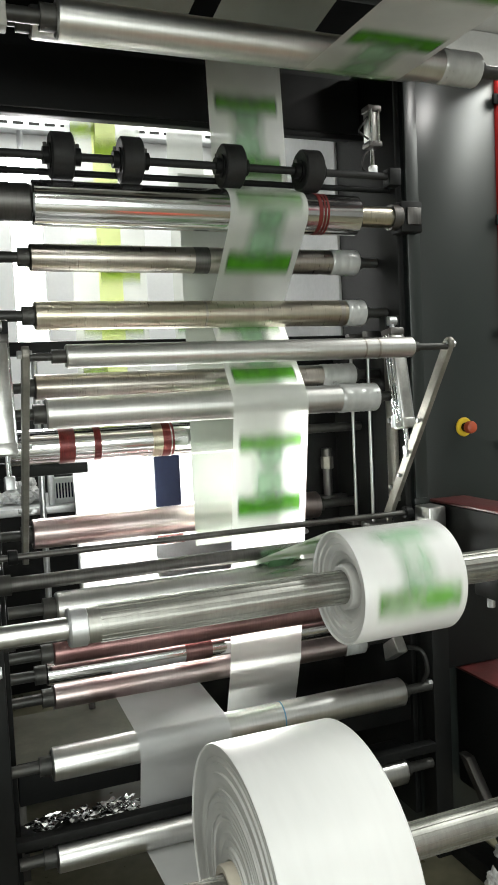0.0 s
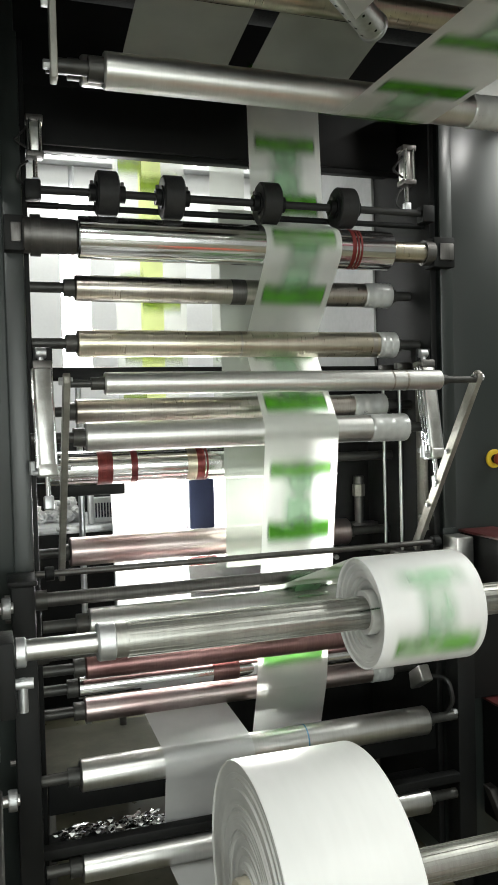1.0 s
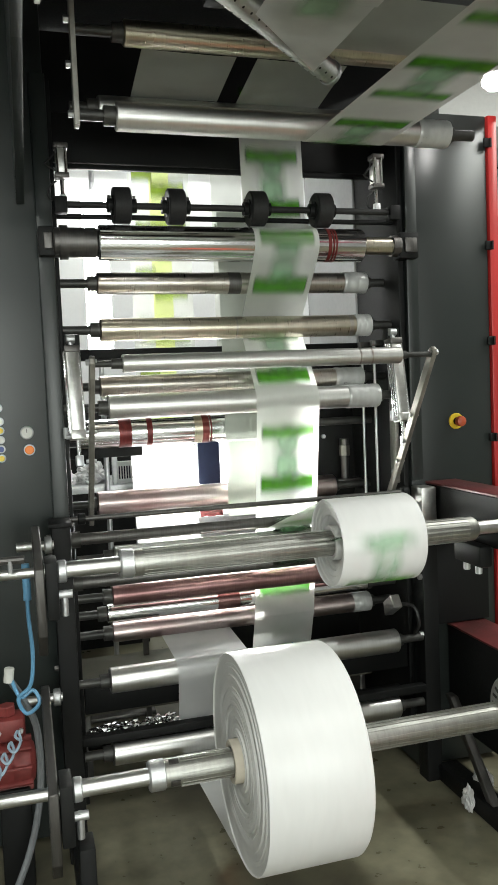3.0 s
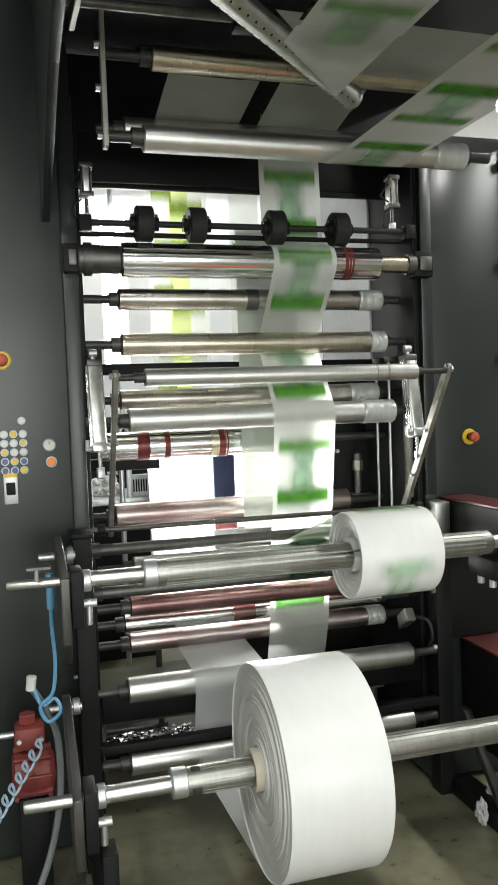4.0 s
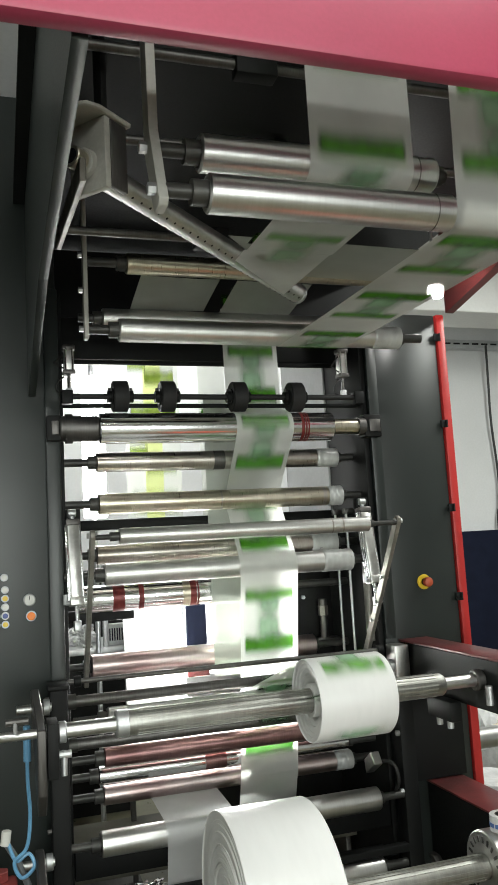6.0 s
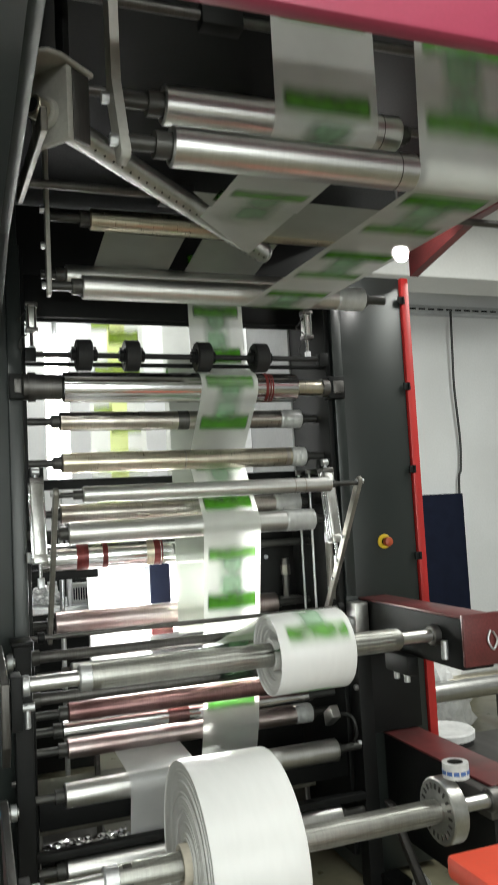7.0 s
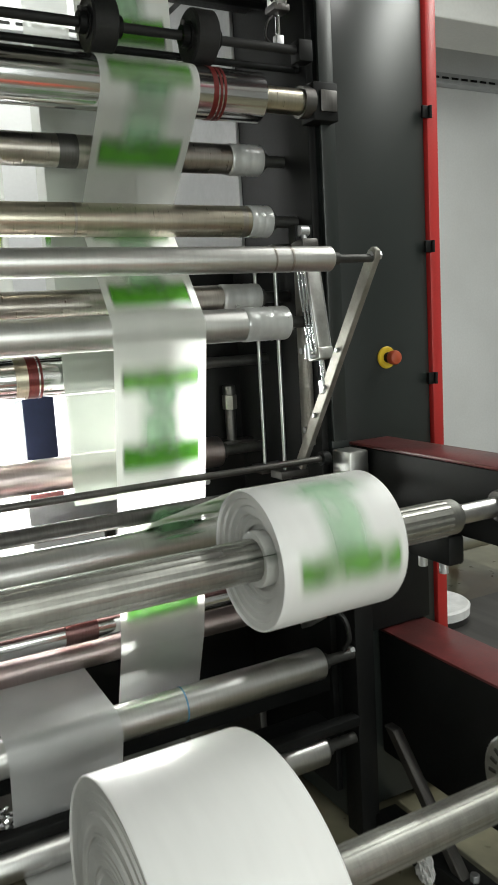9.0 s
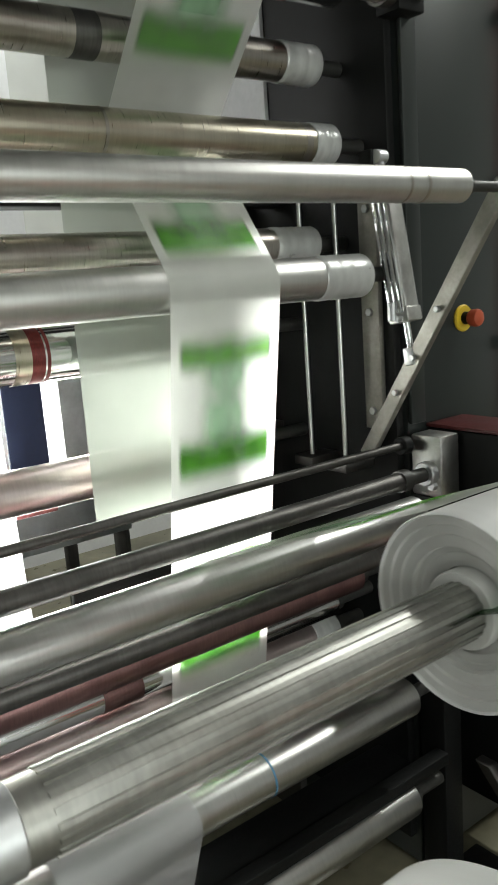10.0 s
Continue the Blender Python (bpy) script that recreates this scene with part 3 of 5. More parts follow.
def swing_cylinder(x, lean):
    c = empty("swing_air_cylinder", (x, 0, 0), "ribbed aluminium air cylinder that pushes a swing arm", "air cylinder", "swing cylinders")
    a, b = Vector((0, 2.045, 1.628)), Vector((0.004 * lean, 1.995, 1.320))
    d = (b - a).normalized()
    m = Matrix.Translation(a) @ d.to_track_quat("X", "Y").to_matrix().to_4x4()
    n = (b - a).length

    def local(bm):
        bm.transform(m)
        return bm
    part("barrel", local(box(0.03, n - 0.02, -0.021, 0.021, -0.021, 0.021, 0.006)), ALU, c)
    for i in (-1, 0, 1):
        part("rib", local(box(0.03, n - 0.02, -0.026, -0.020, i * 0.013 - 0.0035, i * 0.013 + 0.0035, 0.001)), CHROME, c)
        part("rib", local(box(0.03, n - 0.02, i * 0.013 - 0.0035, i * 0.013 + 0.0035, 0.0205, 0.026, 0.001)), CHROME, c)
        part("rib", local(box(0.03, n - 0.02, i * 0.013 - 0.0035, i * 0.013 + 0.0035, -0.026, -0.0205, 0.001)), CHROME, c)
    part("end_cap", local(box(0.012, 0.034, -0.025, 0.025, -0.025, 0.025, 0.004)), DARK_STEEL, c)
    part("end_cap", local(box(n - 0.03, n, -0.024, 0.024, -0.024, 0.024, 0.004)), ALU, c)
    part("eye", local(rod((-0.012, 0, -0.014), (-0.012, 0, 0.014), 0.014, 14)), GALV, c)
    part("eye_stem", local(rod((-0.012, 0, 0), (0.014, 0, 0), 0.008, 10)), GALV, c)
    part("pivot_bracket", box(-0.02, 0.03, 2.05, 2.085, 1.61, 1.655, 0.003), BLACK, c)
    part("piston_rod", local(rod((n, 0, 0), (n + 0.07, 0.0, 0), 0.007, 12)), CHROME, c)
    part("fork", local(box(n + 0.05, n + 0.085, -0.012, 0.012, -0.012, 0.012, 0.003)), GALV, c)
    part("fitting", rod((-0.032, 2.0, 1.325), (-0.032, 2.0, 1.36), 0.008, 10), GALV, c)
    part("fitting", rod((-0.032, 1.99, 1.330), (0.0, 1.99, 1.330), 0.007, 10), GALV, c)


swing_cylinder(1.262, 1)
swing_cylinder(0.132, 1)


def cross_rods():
    p = empty("pivot_rod", (0, 2.03, 1.063), "thin dark steel rod between the swing arms", "rod")
    part("rod", rod((0.10, 0, 0), (1.29, 0, 0), 0.0085, 14), DARK_STEEL, p)
    for x in (0.135, 1.285):
        part("collar", rod((x - 0.012, 0, 0), (x + 0.012, 0, 0), 0.019, 18), BLACK, p)
    b = empty("flat_cross_bar", (0, 0, 0), "dark flat steel cross bar near the floor", "bar")
    part("bar", box(0.06, 1.31, 1.95, 1.985, 0.345, 0.372, 0.003), BLACK, b)
    k = empty("black_cross_beam", (0, 0, 0), "black steel cross beam of the press frame", "beam")
    part("beam", box(0.115, 1.30, 2.25, 2.34, 2.25, 2.42, 0.01), BLACK, k)
    part("lip", box(0.115, 1.30, 2.235, 2.249, 2.228, 2.245, 0.003), BLACK, k)
    k2 = empty("black_cross_beam", (0, 0, 0), "black steel cross beam under the upper rollers", "beam")
    part("beam", box(0.10, 1.30, 2.38, 2.44, 1.585, 1.625, 0.006), BLACK, k2)
    k4 = empty("black_cross_beam", (0, 0, 0), "black steel cross beam behind the lower rollers", "beam")
    part("beam", box(0.115, 1.30, 2.07, 2.11, 0.40, 0.50, 0.004), BLACK, k4)
    k3 = empty("black_cross_beam", (0, 0, 0), "black steel cross beam at the cylinder height", "beam")
    part("beam", box(0.10, 0.40, 2.42, 2.46, 1.225, 1.27, 0.004), BLACK, k3)
    for y, x in ((2.161, 1.243), (2.27, 1.243)):
        g = empty("guide_rod", (x, y, 0), "upright bright steel guide rod", "rod", "upright guide rods")
        part("rod", rod((0, 0, 1.02), (0, 0, 1.60), 0.0055, 12), STEEL, g)
        part("foot", box(-0.03, 1.302 - x, -0.03, 0.03, 1.00, 1.022, 0.003), DARK_STEEL, g)
        part("top_stay", box(-0.012, 1.302 - x, -0.012, 0.012, 1.598, 1.62, 0.003), DARK_STEEL, g)
    w = empty("wear_plate", (0, 0, 0), "worn grey-brown steel plate inside the side cabinet", "plate")
    part("plate", box(1.284, 1.2985, 2.085, 2.135, 1.09, 1.60, 0.003), LEVER, w)
    for z in (1.13, 1.34, 1.55):
        part("bolt", rod((1.278, 2.11, z), (1.286, 2.11, z), 0.009, 6), GALV, w)
    f = empty("fitting_stack", (1.235, 2.455, 1.19), "brassy hydraulic fitting on a dark stem", "fitting")
    part("nut", rod((0, 0, -0.022), (0, 0, 0.022), 0.022, 6), LEVER, f)
    part("stem", rod((0, 0, -0.12), (0, 0, -0.02), 0.016, 16), DARK_STEEL, f)
    part("cap", rod((0, 0, 0.02), (0, 0, 0.05), 0.019, 16), DARK_STEEL, f)
    part("bracket", box(-0.05, 0.07, -0.02, 0.03, -0.14, -0.115, 0.003), DARK_STEEL, f)


cross_rods()


# ---------- front stands, winding shafts and rolls ----------
def left_stand():
    s = empty("left_front_stand", (0, 0, 0), "black steel front post with bearing plates", "machine stand")
    part("post", box(0.035, 0.092, 1.90, 2.01, 0.0, 1.06, 0.004), BLACK, s)
    part("cap", box(0.028, 0.098, 1.893, 2.017, 1.06, 1.075, 0.004), BLACK, s)
    for z in (1.03, 0.975, 0.86, 0.62):
        part("bolt", rod((0.02, 1.93, z), (0.034, 1.93, z), 0.008, 6), DARK_STEEL, s)
    for z, l in ((1.012, 0.12), (0.54, 0.10)):
        part("stub_shaft", rod((-0.07, 1.90, z), (0.04, 1.90, z), 0.014, 14), STEEL, s)
        part("collar", rod((0.012, 1.90, z), (0.034, 1.90, z), 0.026, 20), GALV, s)
    for name, zc, yc in (("upper_bearing_plate", 1.016, 1.493), ("lower_bearing_plate", 0.530, 1.319)):
        dz, dy = zc, yc
        up = 0.05 if dz < 0.8 else 0.0
        poly = [(dy - 0.05, dz + 0.02), (dy - 0.05, dz - 0.15), (dy + 0.02, dz - 0.22), (dy + 0.09, dz - 0.18), (dy + 0.46, dz + 0.02 + up), (dy + 0.46, dz + 0.045 + up), (dy + 0.40, dz + 0.058 + up)]
        pl = part(name, prism(poly, "x", -0.024, 0.0, 0.003), DARK_STEEL, s, "scuffed dark steel bearing plate")
        part("bearing_block", box(0.002, 0.032, dy - 0.055, dy + 0.045, dz - 0.11, dz + 0.035, 0.004), BLACK, pl)
        part("latch", rod((0.046, dy - 0.02, dz - 0.11), (0.046, dy - 0.02, dz - 0.045), 0.009, 12), GALV, pl)
        part("latch_knob", rod((0.031, dy - 0.02, dz - 0.055), (0.066, dy - 0.02, dz - 0.055), 0.011, 12), GALV, pl)
        part("clamp_nut", rod((0.033, dy, dz), (0.055, dy, dz), 0.029, 20), GALV, pl)
    part("lower_leg", box(0.038, 0.076, 1.28, 1.36, 0.0, 0.40, 0.004), BLACK, s)
    part("lower_link", box(0.040, 0.074, 1.362, 1.90, 0.05, 0.13, 0.004), BLACK, s)
    a = empty("air_connector", (0, 0, 0), "small steel air fitting on the shaft end", "fitting")
    part("body", rod((-0.105, 1.47, 1.06), (-0.045, 1.47, 1.06), 0.010, 10), DARK_STEEL, a)
    part("stem", rod((-0.08, 1.465, 1.03), (-0.08, 1.465, 1.06), 0.006, 10), GALV, a)


left_stand()


def right_stand():
    s = empty("right_front_stand", (0, 0, 0), "black steel front stand with oily maroon arms", "machine stand")
    part("post", box(1.315, 1.375, 1.965, 2.035, 0.0, 0.950, 0.004), BLACK, s)
    part("bearing_block", box(1.312, 1.372, 1.955, 2.034, 0.952, 1.083, 0.005), ALU, s, "grey steel bearing block")
    part("bearing_ring", rod((1.292, 1.985, 1.005), (1.313, 1.985, 1.005), 0.026, 20), GALV, s)
    up = part("upper_arm", box(1.38, 1.50, 1.36, 2.046, 0.92, 1.085, 0.006), BLACK, s)
    part("arm_top", box(1.376, 1.504, 1.355, 2.046, 1.086, 1.094, 0.002), MAROON, up, "oily maroon top plate")
    part("arm_front", box(1.376, 1.70, 1.338, 1.353, 0.935, 1.10, 0.003), MAROON, up, "chipped maroon end plate")
    part("hook", tube([(1.475, 1.335, 1.045), (1.46, 1.329, 1.015), (1.478, 1.329, 0.985), (1.495, 1.329, 1.012), (1.482, 1.331, 1.04)], 0.004), GALV, up)
    part("bearing", rod((1.35, 1.495, 1.019), (1.378, 1.495, 1.019), 0.034, 20), DARK_STEEL, up)
    part("latch", rod((1.362, 1.43, 0.95), (1.362, 1.43, 1.01), 0.012, 12), GALV, up)
    part("valve_box", box(1.33, 1.378, 1.62, 1.78, 0.86, 0.93, 0.01), BLACK, up)
    for y in (1.66, 1.73):
        part("valve_foot", rod((1.35, y, 0.835), (1.35, y, 0.862), 0.011, 12), GALV, up)
    low = part("lower_arm", box(1.455, 1.60, 1.36, 2.046, 0.18, 0.548, 0.006), BLACK, s)
    part("arm_top", box(1.451, 1.604, 1.355, 2.046, 0.549, 0.557, 0.002), MAROON, low, "oily maroon top plate")
    part("bearing", rod((1.405, 1.319, 0.530), (1.452, 1.319, 0.530), 0.036, 20), DARK_STEEL, low)
    part("bearing_arm", box(1.41, 1.454, 1.31, 1.50, 0.47, 0.548, 0.006), DARK_STEEL, low)
    foot = part("foot_plate", box(1.36, 1.44, 1.58, 1.98, 0.0, 0.06, 0.005), BLACK, s)
    part("brace", prism([(1.64, 0.061), (1.68, 0.061), (1.93, 0.34), (1.89, 0.34)], "x", 1.37, 1.40, 0.003), DARK_STEEL, foot)
    part("foot_bolt", rod((1.40, 1.63, 0.06), (1.40, 1.63, 0.078), 0.012, 6), GALV, foot)
    # black plate stands in for shade on the cabinet front between the arms
    part("shade_plate", box(1.38, 1.62, 2.022, 2.046, 0.56, 0.918, 0.003), BLACK, s, "black plate added as the shade on the cabinet between the arms")
    for z in (0.98, 0.76, 0.55):
        part("bolt", rod((1.30, 1.975, z), (1.314, 1.975, z), 0.011, 6), GALV, s)
    part("clamp_bracket", prism([(1.97, 0.66), (2.05, 0.61), (2.06, 0.66), (2.0, 0.70)], "x", 1.20, 1.235, 0.003), ALU, s)
    part("cable", tube([(1.23, 2.02, 0.66), (1.27, 1.96, 0.66), (1.285, 1.95, 0.60), (1.28, 1.97, 0.56)], 0.007), CABLE, s)


right_stand()


def keys(shaft, x0, x1, r, n=18):
    """Narrow raised keys along an air shaft, each a part."""
    for i in range(n):
        b = box(x0, x1, -0.0025, 0.0025, r - 0.002, r + 0.0016, 0)
        b.transform(Matrix.Rotation(2 * math.pi * i / n, 4, "X"))
        part("shaft_key", b, SHAFT, shaft)


UP_AXIS, LOW_AXIS = (1.495, 1.019), (1.319, 0.5305)


def winding_shafts():
    u = empty("winding_shaft", (0, *UP_AXIS), "steel air shaft that carries the printed film roll", "shaft", "winding shafts")
    part("barrel", lathe([(0.205, 0), (0.205, 0.032), (0.208, 0.035), (1.225, 0.035), (1.235, 0.028), (1.235, 0)], 48), SHAFT, u)
    part("collar", lathe([(0.190, 0), (0.190, 0.035), (0.194, 0.038), (0.224, 0.038), (0.226, 0.035), (0.226, 0)], 36), GALV, u)
    part("end_journal", lathe([(-0.155, 0), (-0.155, 0.011), (-0.152, 0.013), (0.0, 0.013), (0.0, 0.021), (0.192, 0.021), (0.192, 0)], 28), STEEL, u)
    part("end_journal", lathe([(1.23, 0), (1.23, 0.020), (1.40, 0.020), (1.40, 0)], 28), STEEL, u)
    keys(u, 0.25, 1.20, 0.035)
    low = empty("winding_shaft", (0, *LOW_AXIS), "steel air shaft that carries the white film roll", "shaft", "winding shafts")
    part("barrel", lathe([(0.225, 0), (0.225, 0.031), (0.228, 0.034), (1.222, 0.034), (1.226, 0.030), (1.226, 0)], 48), SHAFT, low)
    keys(low, 0.29, 1.21, 0.034)
    part("collar", lathe([(0.212, 0), (0.212, 0.033), (0.216, 0.037), (0.25, 0.037), (0.252, 0.034), (0.252, 0)], 36), GALV, low)
    for a in (20, 110, 200, 290):
        p = pose(0, 0, 0, a)
        k = box(0.262, 0.285, -0.008, 0.008, 0.034, 0.0372, 0.001)
        k.transform(p)
        part("key_slot", k, DARK_STEEL, low)
    part("end_journal", lathe([(-0.135, 0), (-0.135, 0.013), (-0.13, 0.015), (0.02, 0.015), (0.02, 0.021), (0.214, 0.021), (0.214, 0)], 28), STEEL, low)
    part("end_journal", lathe([(1.222, 0), (1.222, 0.021), (1.43, 0.021), (1.43, 0)], 28), STEEL, low)
    d = empty("brake_disc", (0, *LOW_AXIS), "grey slotted brake disc on the lower shaft", "brake disc")
    part("disc", lathe([(1.222, 0.036), (1.222, 0.093), (1.226, 0.097), (1.270, 0.097), (1.275, 0.092), (1.275, 0.036)], 48), ALU, d)
    for i in range(20):
        a = 360 * i / 20
        k = box(1.2195, 1.224, -0.004, 0.004, 0.064, 0.082, 0.001)
        k.transform(pose(0, 0, 0, a))
        part("slot", k, DARK_STEEL, d)
    t = empty("tape_roll", (1.285, LOW_AXIS[0] - 0.02, LOW_AXIS[1] + 0.096), "roll of white tape with blue print on the brake disc", "tape roll")
    up = pose(0, 0, 0, 0, -90, 0)
    part("tape", lathe([(0.002, 0.024), (0.002, 0.040), (0.046, 0.040), (0.046, 0.024), (0.002, 0.024)], 36, m=up), WASTE, t)
    part("core", lathe([(0.0015, 0.022), (0.0015, 0.0245), (0.0465, 0.0245), (0.0465, 0.022), (0.0015, 0.022)], 30, m=up), DARK_STEEL, t)
    for a in range(0, 360, 30):
        k = box(0.0395, 0.0408, -0.008, 0.008, 0.014, 0.026, 0)
        k.transform(pose(0, 0, 0, 0, 0, a))
        part("print_bar", k, TAPE_BLUE, t)


winding_shafts()


def film_roll(name, label, axis, x0, x1, r, core, steps, seed, dish=0.0, out=0.018):
    """A wound roll: outer skin, uneven wound side, cardboard core."""
    rng = random.Random(seed)
    g = empty(name, (0, *axis), label, "film roll")
    part("wrap", lathe([(x0 + 0.004, r - 0.004), (x0 + 0.001, r - 0.002), (x0 + 0.004, r), (x1 - 0.004, r), (x1, r - 0.003), (x1 - 0.002, r - 0.006)], 96), ROLL_WHITE, g)
    prof, rr = [(x0 + 0.003, r - 0.003)], r - 0.003
    while rr > core + 0.008:
        w = rng.uniform(*steps)
        d = rng.uniform(-0.0025, 0.0035)
        rr = max(core + 0.004, rr - w)
        sink = dish * ((r - rr) / (r - core)) ** 1.5
        prof += [(x0 + 0.003 + d + sink, rr + w * 0.85), (x0 + 0.003 + d + 0.001 + sink, rr)]
    prof.append((x0 + 0.012 + dish, core + 0.003))
    part("wound_side", lathe(prof, 80), ROLL_SIDE, g)
    part("far_side", lathe([(x1 - 0.003, core), (x1 - 0.003, r - 0.004)], 64), ROLL_SIDE, g)
    part("core", lathe([(x0 - out + 0.002, core - 0.012), (x0 - out, core - 0.008), (x0 - out, core + 0.001), (x0 - out + 0.003, core + 0.003), (x1 + 0.004, core + 0.003), (x1 + 0.004, core - 0.012), (x0 - out + 0.002, core - 0.012)], 48), PAPER_CORE if out > 0 else ROLL_SIDE, g)
    return g


ROLL_UP = film_roll("printed_film_roll", "winding roll of white film with green printed bands", UP_AXIS, 0.764, 1.015, 0.1225, 0.046, (0.008, 0.022), 3, 0.032, -0.012)
ROLL_LOW = film_roll("white_film_roll", "large unwinding roll of plain white film", LOW_AXIS, 0.437, 0.691, 0.2634, 0.050, (0.005, 0.013), 5)


def roll_prints():
    """Green bands round the printed roll, as curved ink patches just over its skin."""
    def patch(x0, x1, a0, a1, material):
        bm = bmesh.new()
        n = 12
        r = 0.1231
        rows = [[bm.verts.new((x, r * math.cos(a0 + (a1 - a0) * i / n), r * math.sin(a0 + (a1 - a0) * i / n))) for x in (x0, (x0 + x1) / 2, x1)] for i in range(n + 1)]
        for p, q in zip(rows, rows[1:]):
            for k in (0, 1):
                bm.faces.new((p[k], p[k + 1], q[k + 1], q[k]))
        return part("printed_band", bm, material, ROLL_UP)
    for k in range(2):
        a = math.pi + 0.15 + k * math.pi
        patch(0.790, 1.003, a - 0.36, a + 0.36, GREEN_MID)
        patch(0.838, 0.955, a - 1.35, a - 0.05, GREEN_PALE)
        patch(0.790, 1.003, a - 1.56, a - 1.06, GREEN_PALE)


roll_prints()


# ---------- webs ----------
def web_path(stops, step=0.02):
    """Points along a web: free points (y, z) and rollers (y, z, r, turn), turn +1 anticlockwise seen from +x, with arcs between tangents."""
    segs = []
    for a, b in zip(stops, stops[1:]):
        A, B = Vector(a[:2]), Vector(b[:2])
        ra = a[2] * a[3] if len(a) > 2 else 0.0
        rb = b[2] * b[3] if len(b) > 2 else 0.0
        d = B - A
        n = d.length
        u = d / n
        s = (rb - ra) / n
        c = math.sqrt(max(0.0, 1 - s * s))
        # the web keeps its roller on its left for an anticlockwise turn
        left = Vector((-u.y, u.x))
        nrm = -left * c - u * s
        segs.append((A + nrm * ra, B + nrm * rb))
    pts = []
    for i, (p, q) in enumerate(segs):
        if i:
            c, r, turn = Vector(stops[i][:2]), stops[i][2], stops[i][3]
            a0 = math.atan2(segs[i - 1][1].y - c.y, segs[i - 1][1].x - c.x)
            a1 = math.atan2(p.y - c.y, p.x - c.x)
            while turn > 0 and a1 < a0:
                a1 += 2 * math.pi
            while turn < 0 and a1 > a0:
                a1 -= 2 * math.pi
            if abs(a1 - a0) < 5.5:
                k = max(2, int(abs(a1 - a0) / 0.22))
                pts += [c + r * Vector((math.cos(a0 + (a1 - a0) * j / k), math.sin(a0 + (a1 - a0) * j / k))) for j in range(k)]
        k = max(1, int((q - p).length / step))
        pts += [p.lerp(q, j / k) for j in range(k)]
    pts.append(segs[-1][1])
    return pts


def lengths(pts):
    s = [0.0]
    for a, b in zip(pts, pts[1:]):
        s.append(s[-1] + (b - a).length)
    return s


def web(name, label, pts, x0, x1, material, shift=0.0, wave=0.0):
    """A film ribbon along the path, from x0 to x1; shift: sideways drift from start to end."""
    bm = bmesh.new()
    s = lengths(pts)
    rows = []
    for p, t in zip(pts, s):
        dx = shift * t / s[-1]
        rows.append([bm.verts.new((x0 + dx + (x1 - x0) * k / 4, p.x + wave * math.sin(9 * t + 2.1 * k), p.y + wave * math.cos(7 * t + 1.3 * k))) for k in range(5)])
    for a, b in zip(rows, rows[1:]):
        for k in range(4):
            bm.faces.new((a[k], a[k + 1], b[k + 1], b[k]))
    return tagged(part(name, bm, material), label, "film web", "film webs")


PATH_FRONT = web_path([(2.135, 2.44), (2.095, 2.036, 0.010, -1), (2.027, 1.94, 0.0575, 1), (2.137, 1.674, 0.0395, -1), (2.05, 1.417, 0.0415, 1), (2.145, 0.645, 0.02, 1), (2.22, 0.36)])
PATH_WIND = web_path([(1.99, 0.90), (1.945, 0.945, 0.0385, 1), (1.539, 1.1355)])
PATH_TOP = web_path([(1.86, 2.262), (1.565, 2.177, 0.0385, -1), (0.56, 2.165, 0.0355, -1), (0.5245, 2.95)])
PATH_TURN = web_path([(0.5825, 2.95), (0.62, 2.275, 0.0395, 1), (1.02, 2.243)])
PATH_PLAIN = web_path([(1.319, 0.2661), (1.98, 0.300, 0.0425, 1), (1.975, 0.541, 0.0425, -1), (2.50, 0.66, 0.03, 1), (2.54, 1.36)])
PATH_BACK = web_path([(2.262, 2.1), (2.268, 0.99)])
PATH_FAR = web_path([(2.56, 2.48), (2.58, 1.34)])

WEB_FRONT = web("printed_web", "white film web with green printed bands running down the rollers", PATH_FRONT, 0.744, 0.970, WEB, -0.018)
WEB_WIND = web("printed_web", "translucent green-printed film web running on to the winding roll", PATH_WIND, 0.70, 0.935, WEB_CLEAR, 0.075)
WEB_TOP = web("printed_web", "white film web with green bands running overhead", PATH_TOP, 0.765, 1.0, WEB, 0.045)
WEB_TURN = web("printed_web", "white film web with green bands coming down to the turning bar", PATH_TURN, 0.500, 0.735, WEB)
web("plain_web", "plain white film web from the lower roll", PATH_PLAIN, 0.440, 0.688, WEB_PLAIN, -0.075)
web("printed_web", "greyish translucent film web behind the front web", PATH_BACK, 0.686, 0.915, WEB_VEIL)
WEB_FAR = web("printed_web", "backlit film web with lime green print far behind", PATH_FAR, 0.413, 0.655, WEB_CLEAR)
WEB_FAR2 = web("printed_web", "narrow backlit film web with lime green print", PATH_FAR, 0.745, 0.87, WEB_CLEAR)
def far_stripe():
    bm = bmesh.new()
    rows = [[bm.verts.new((x, p.x - 0.002, p.y)) for x in (0.496, 0.574)] for p in PATH_FAR]
    for a, b in zip(rows, rows[1:]):
        bm.faces.new((a[0], a[1], b[1], b[0]))
    part("printed_stripe", bm, LIME_PALE, WEB_FAR, "pale yellow-green printed stripe")


far_stripe()
web("plain_web", "grey translucent film web between the top idlers", web_path([(1.62, 2.376), (1.86, 2.338)]), 0.335, 0.60, WEB_CLEAR, 0, 0.002)
web("printed_web", "grey-green film web between the top idlers", web_path([(1.62, 2.375), (1.86, 2.3375)]), 0.66, 0.93, WEB_CLEAR, 0, 0.001)
web("plain_web", "narrow white film web beside a dark strip", web_path([(2.60, 1.36), (2.60, 0.95)]), 0.742, 0.785, WEB_PLAIN)


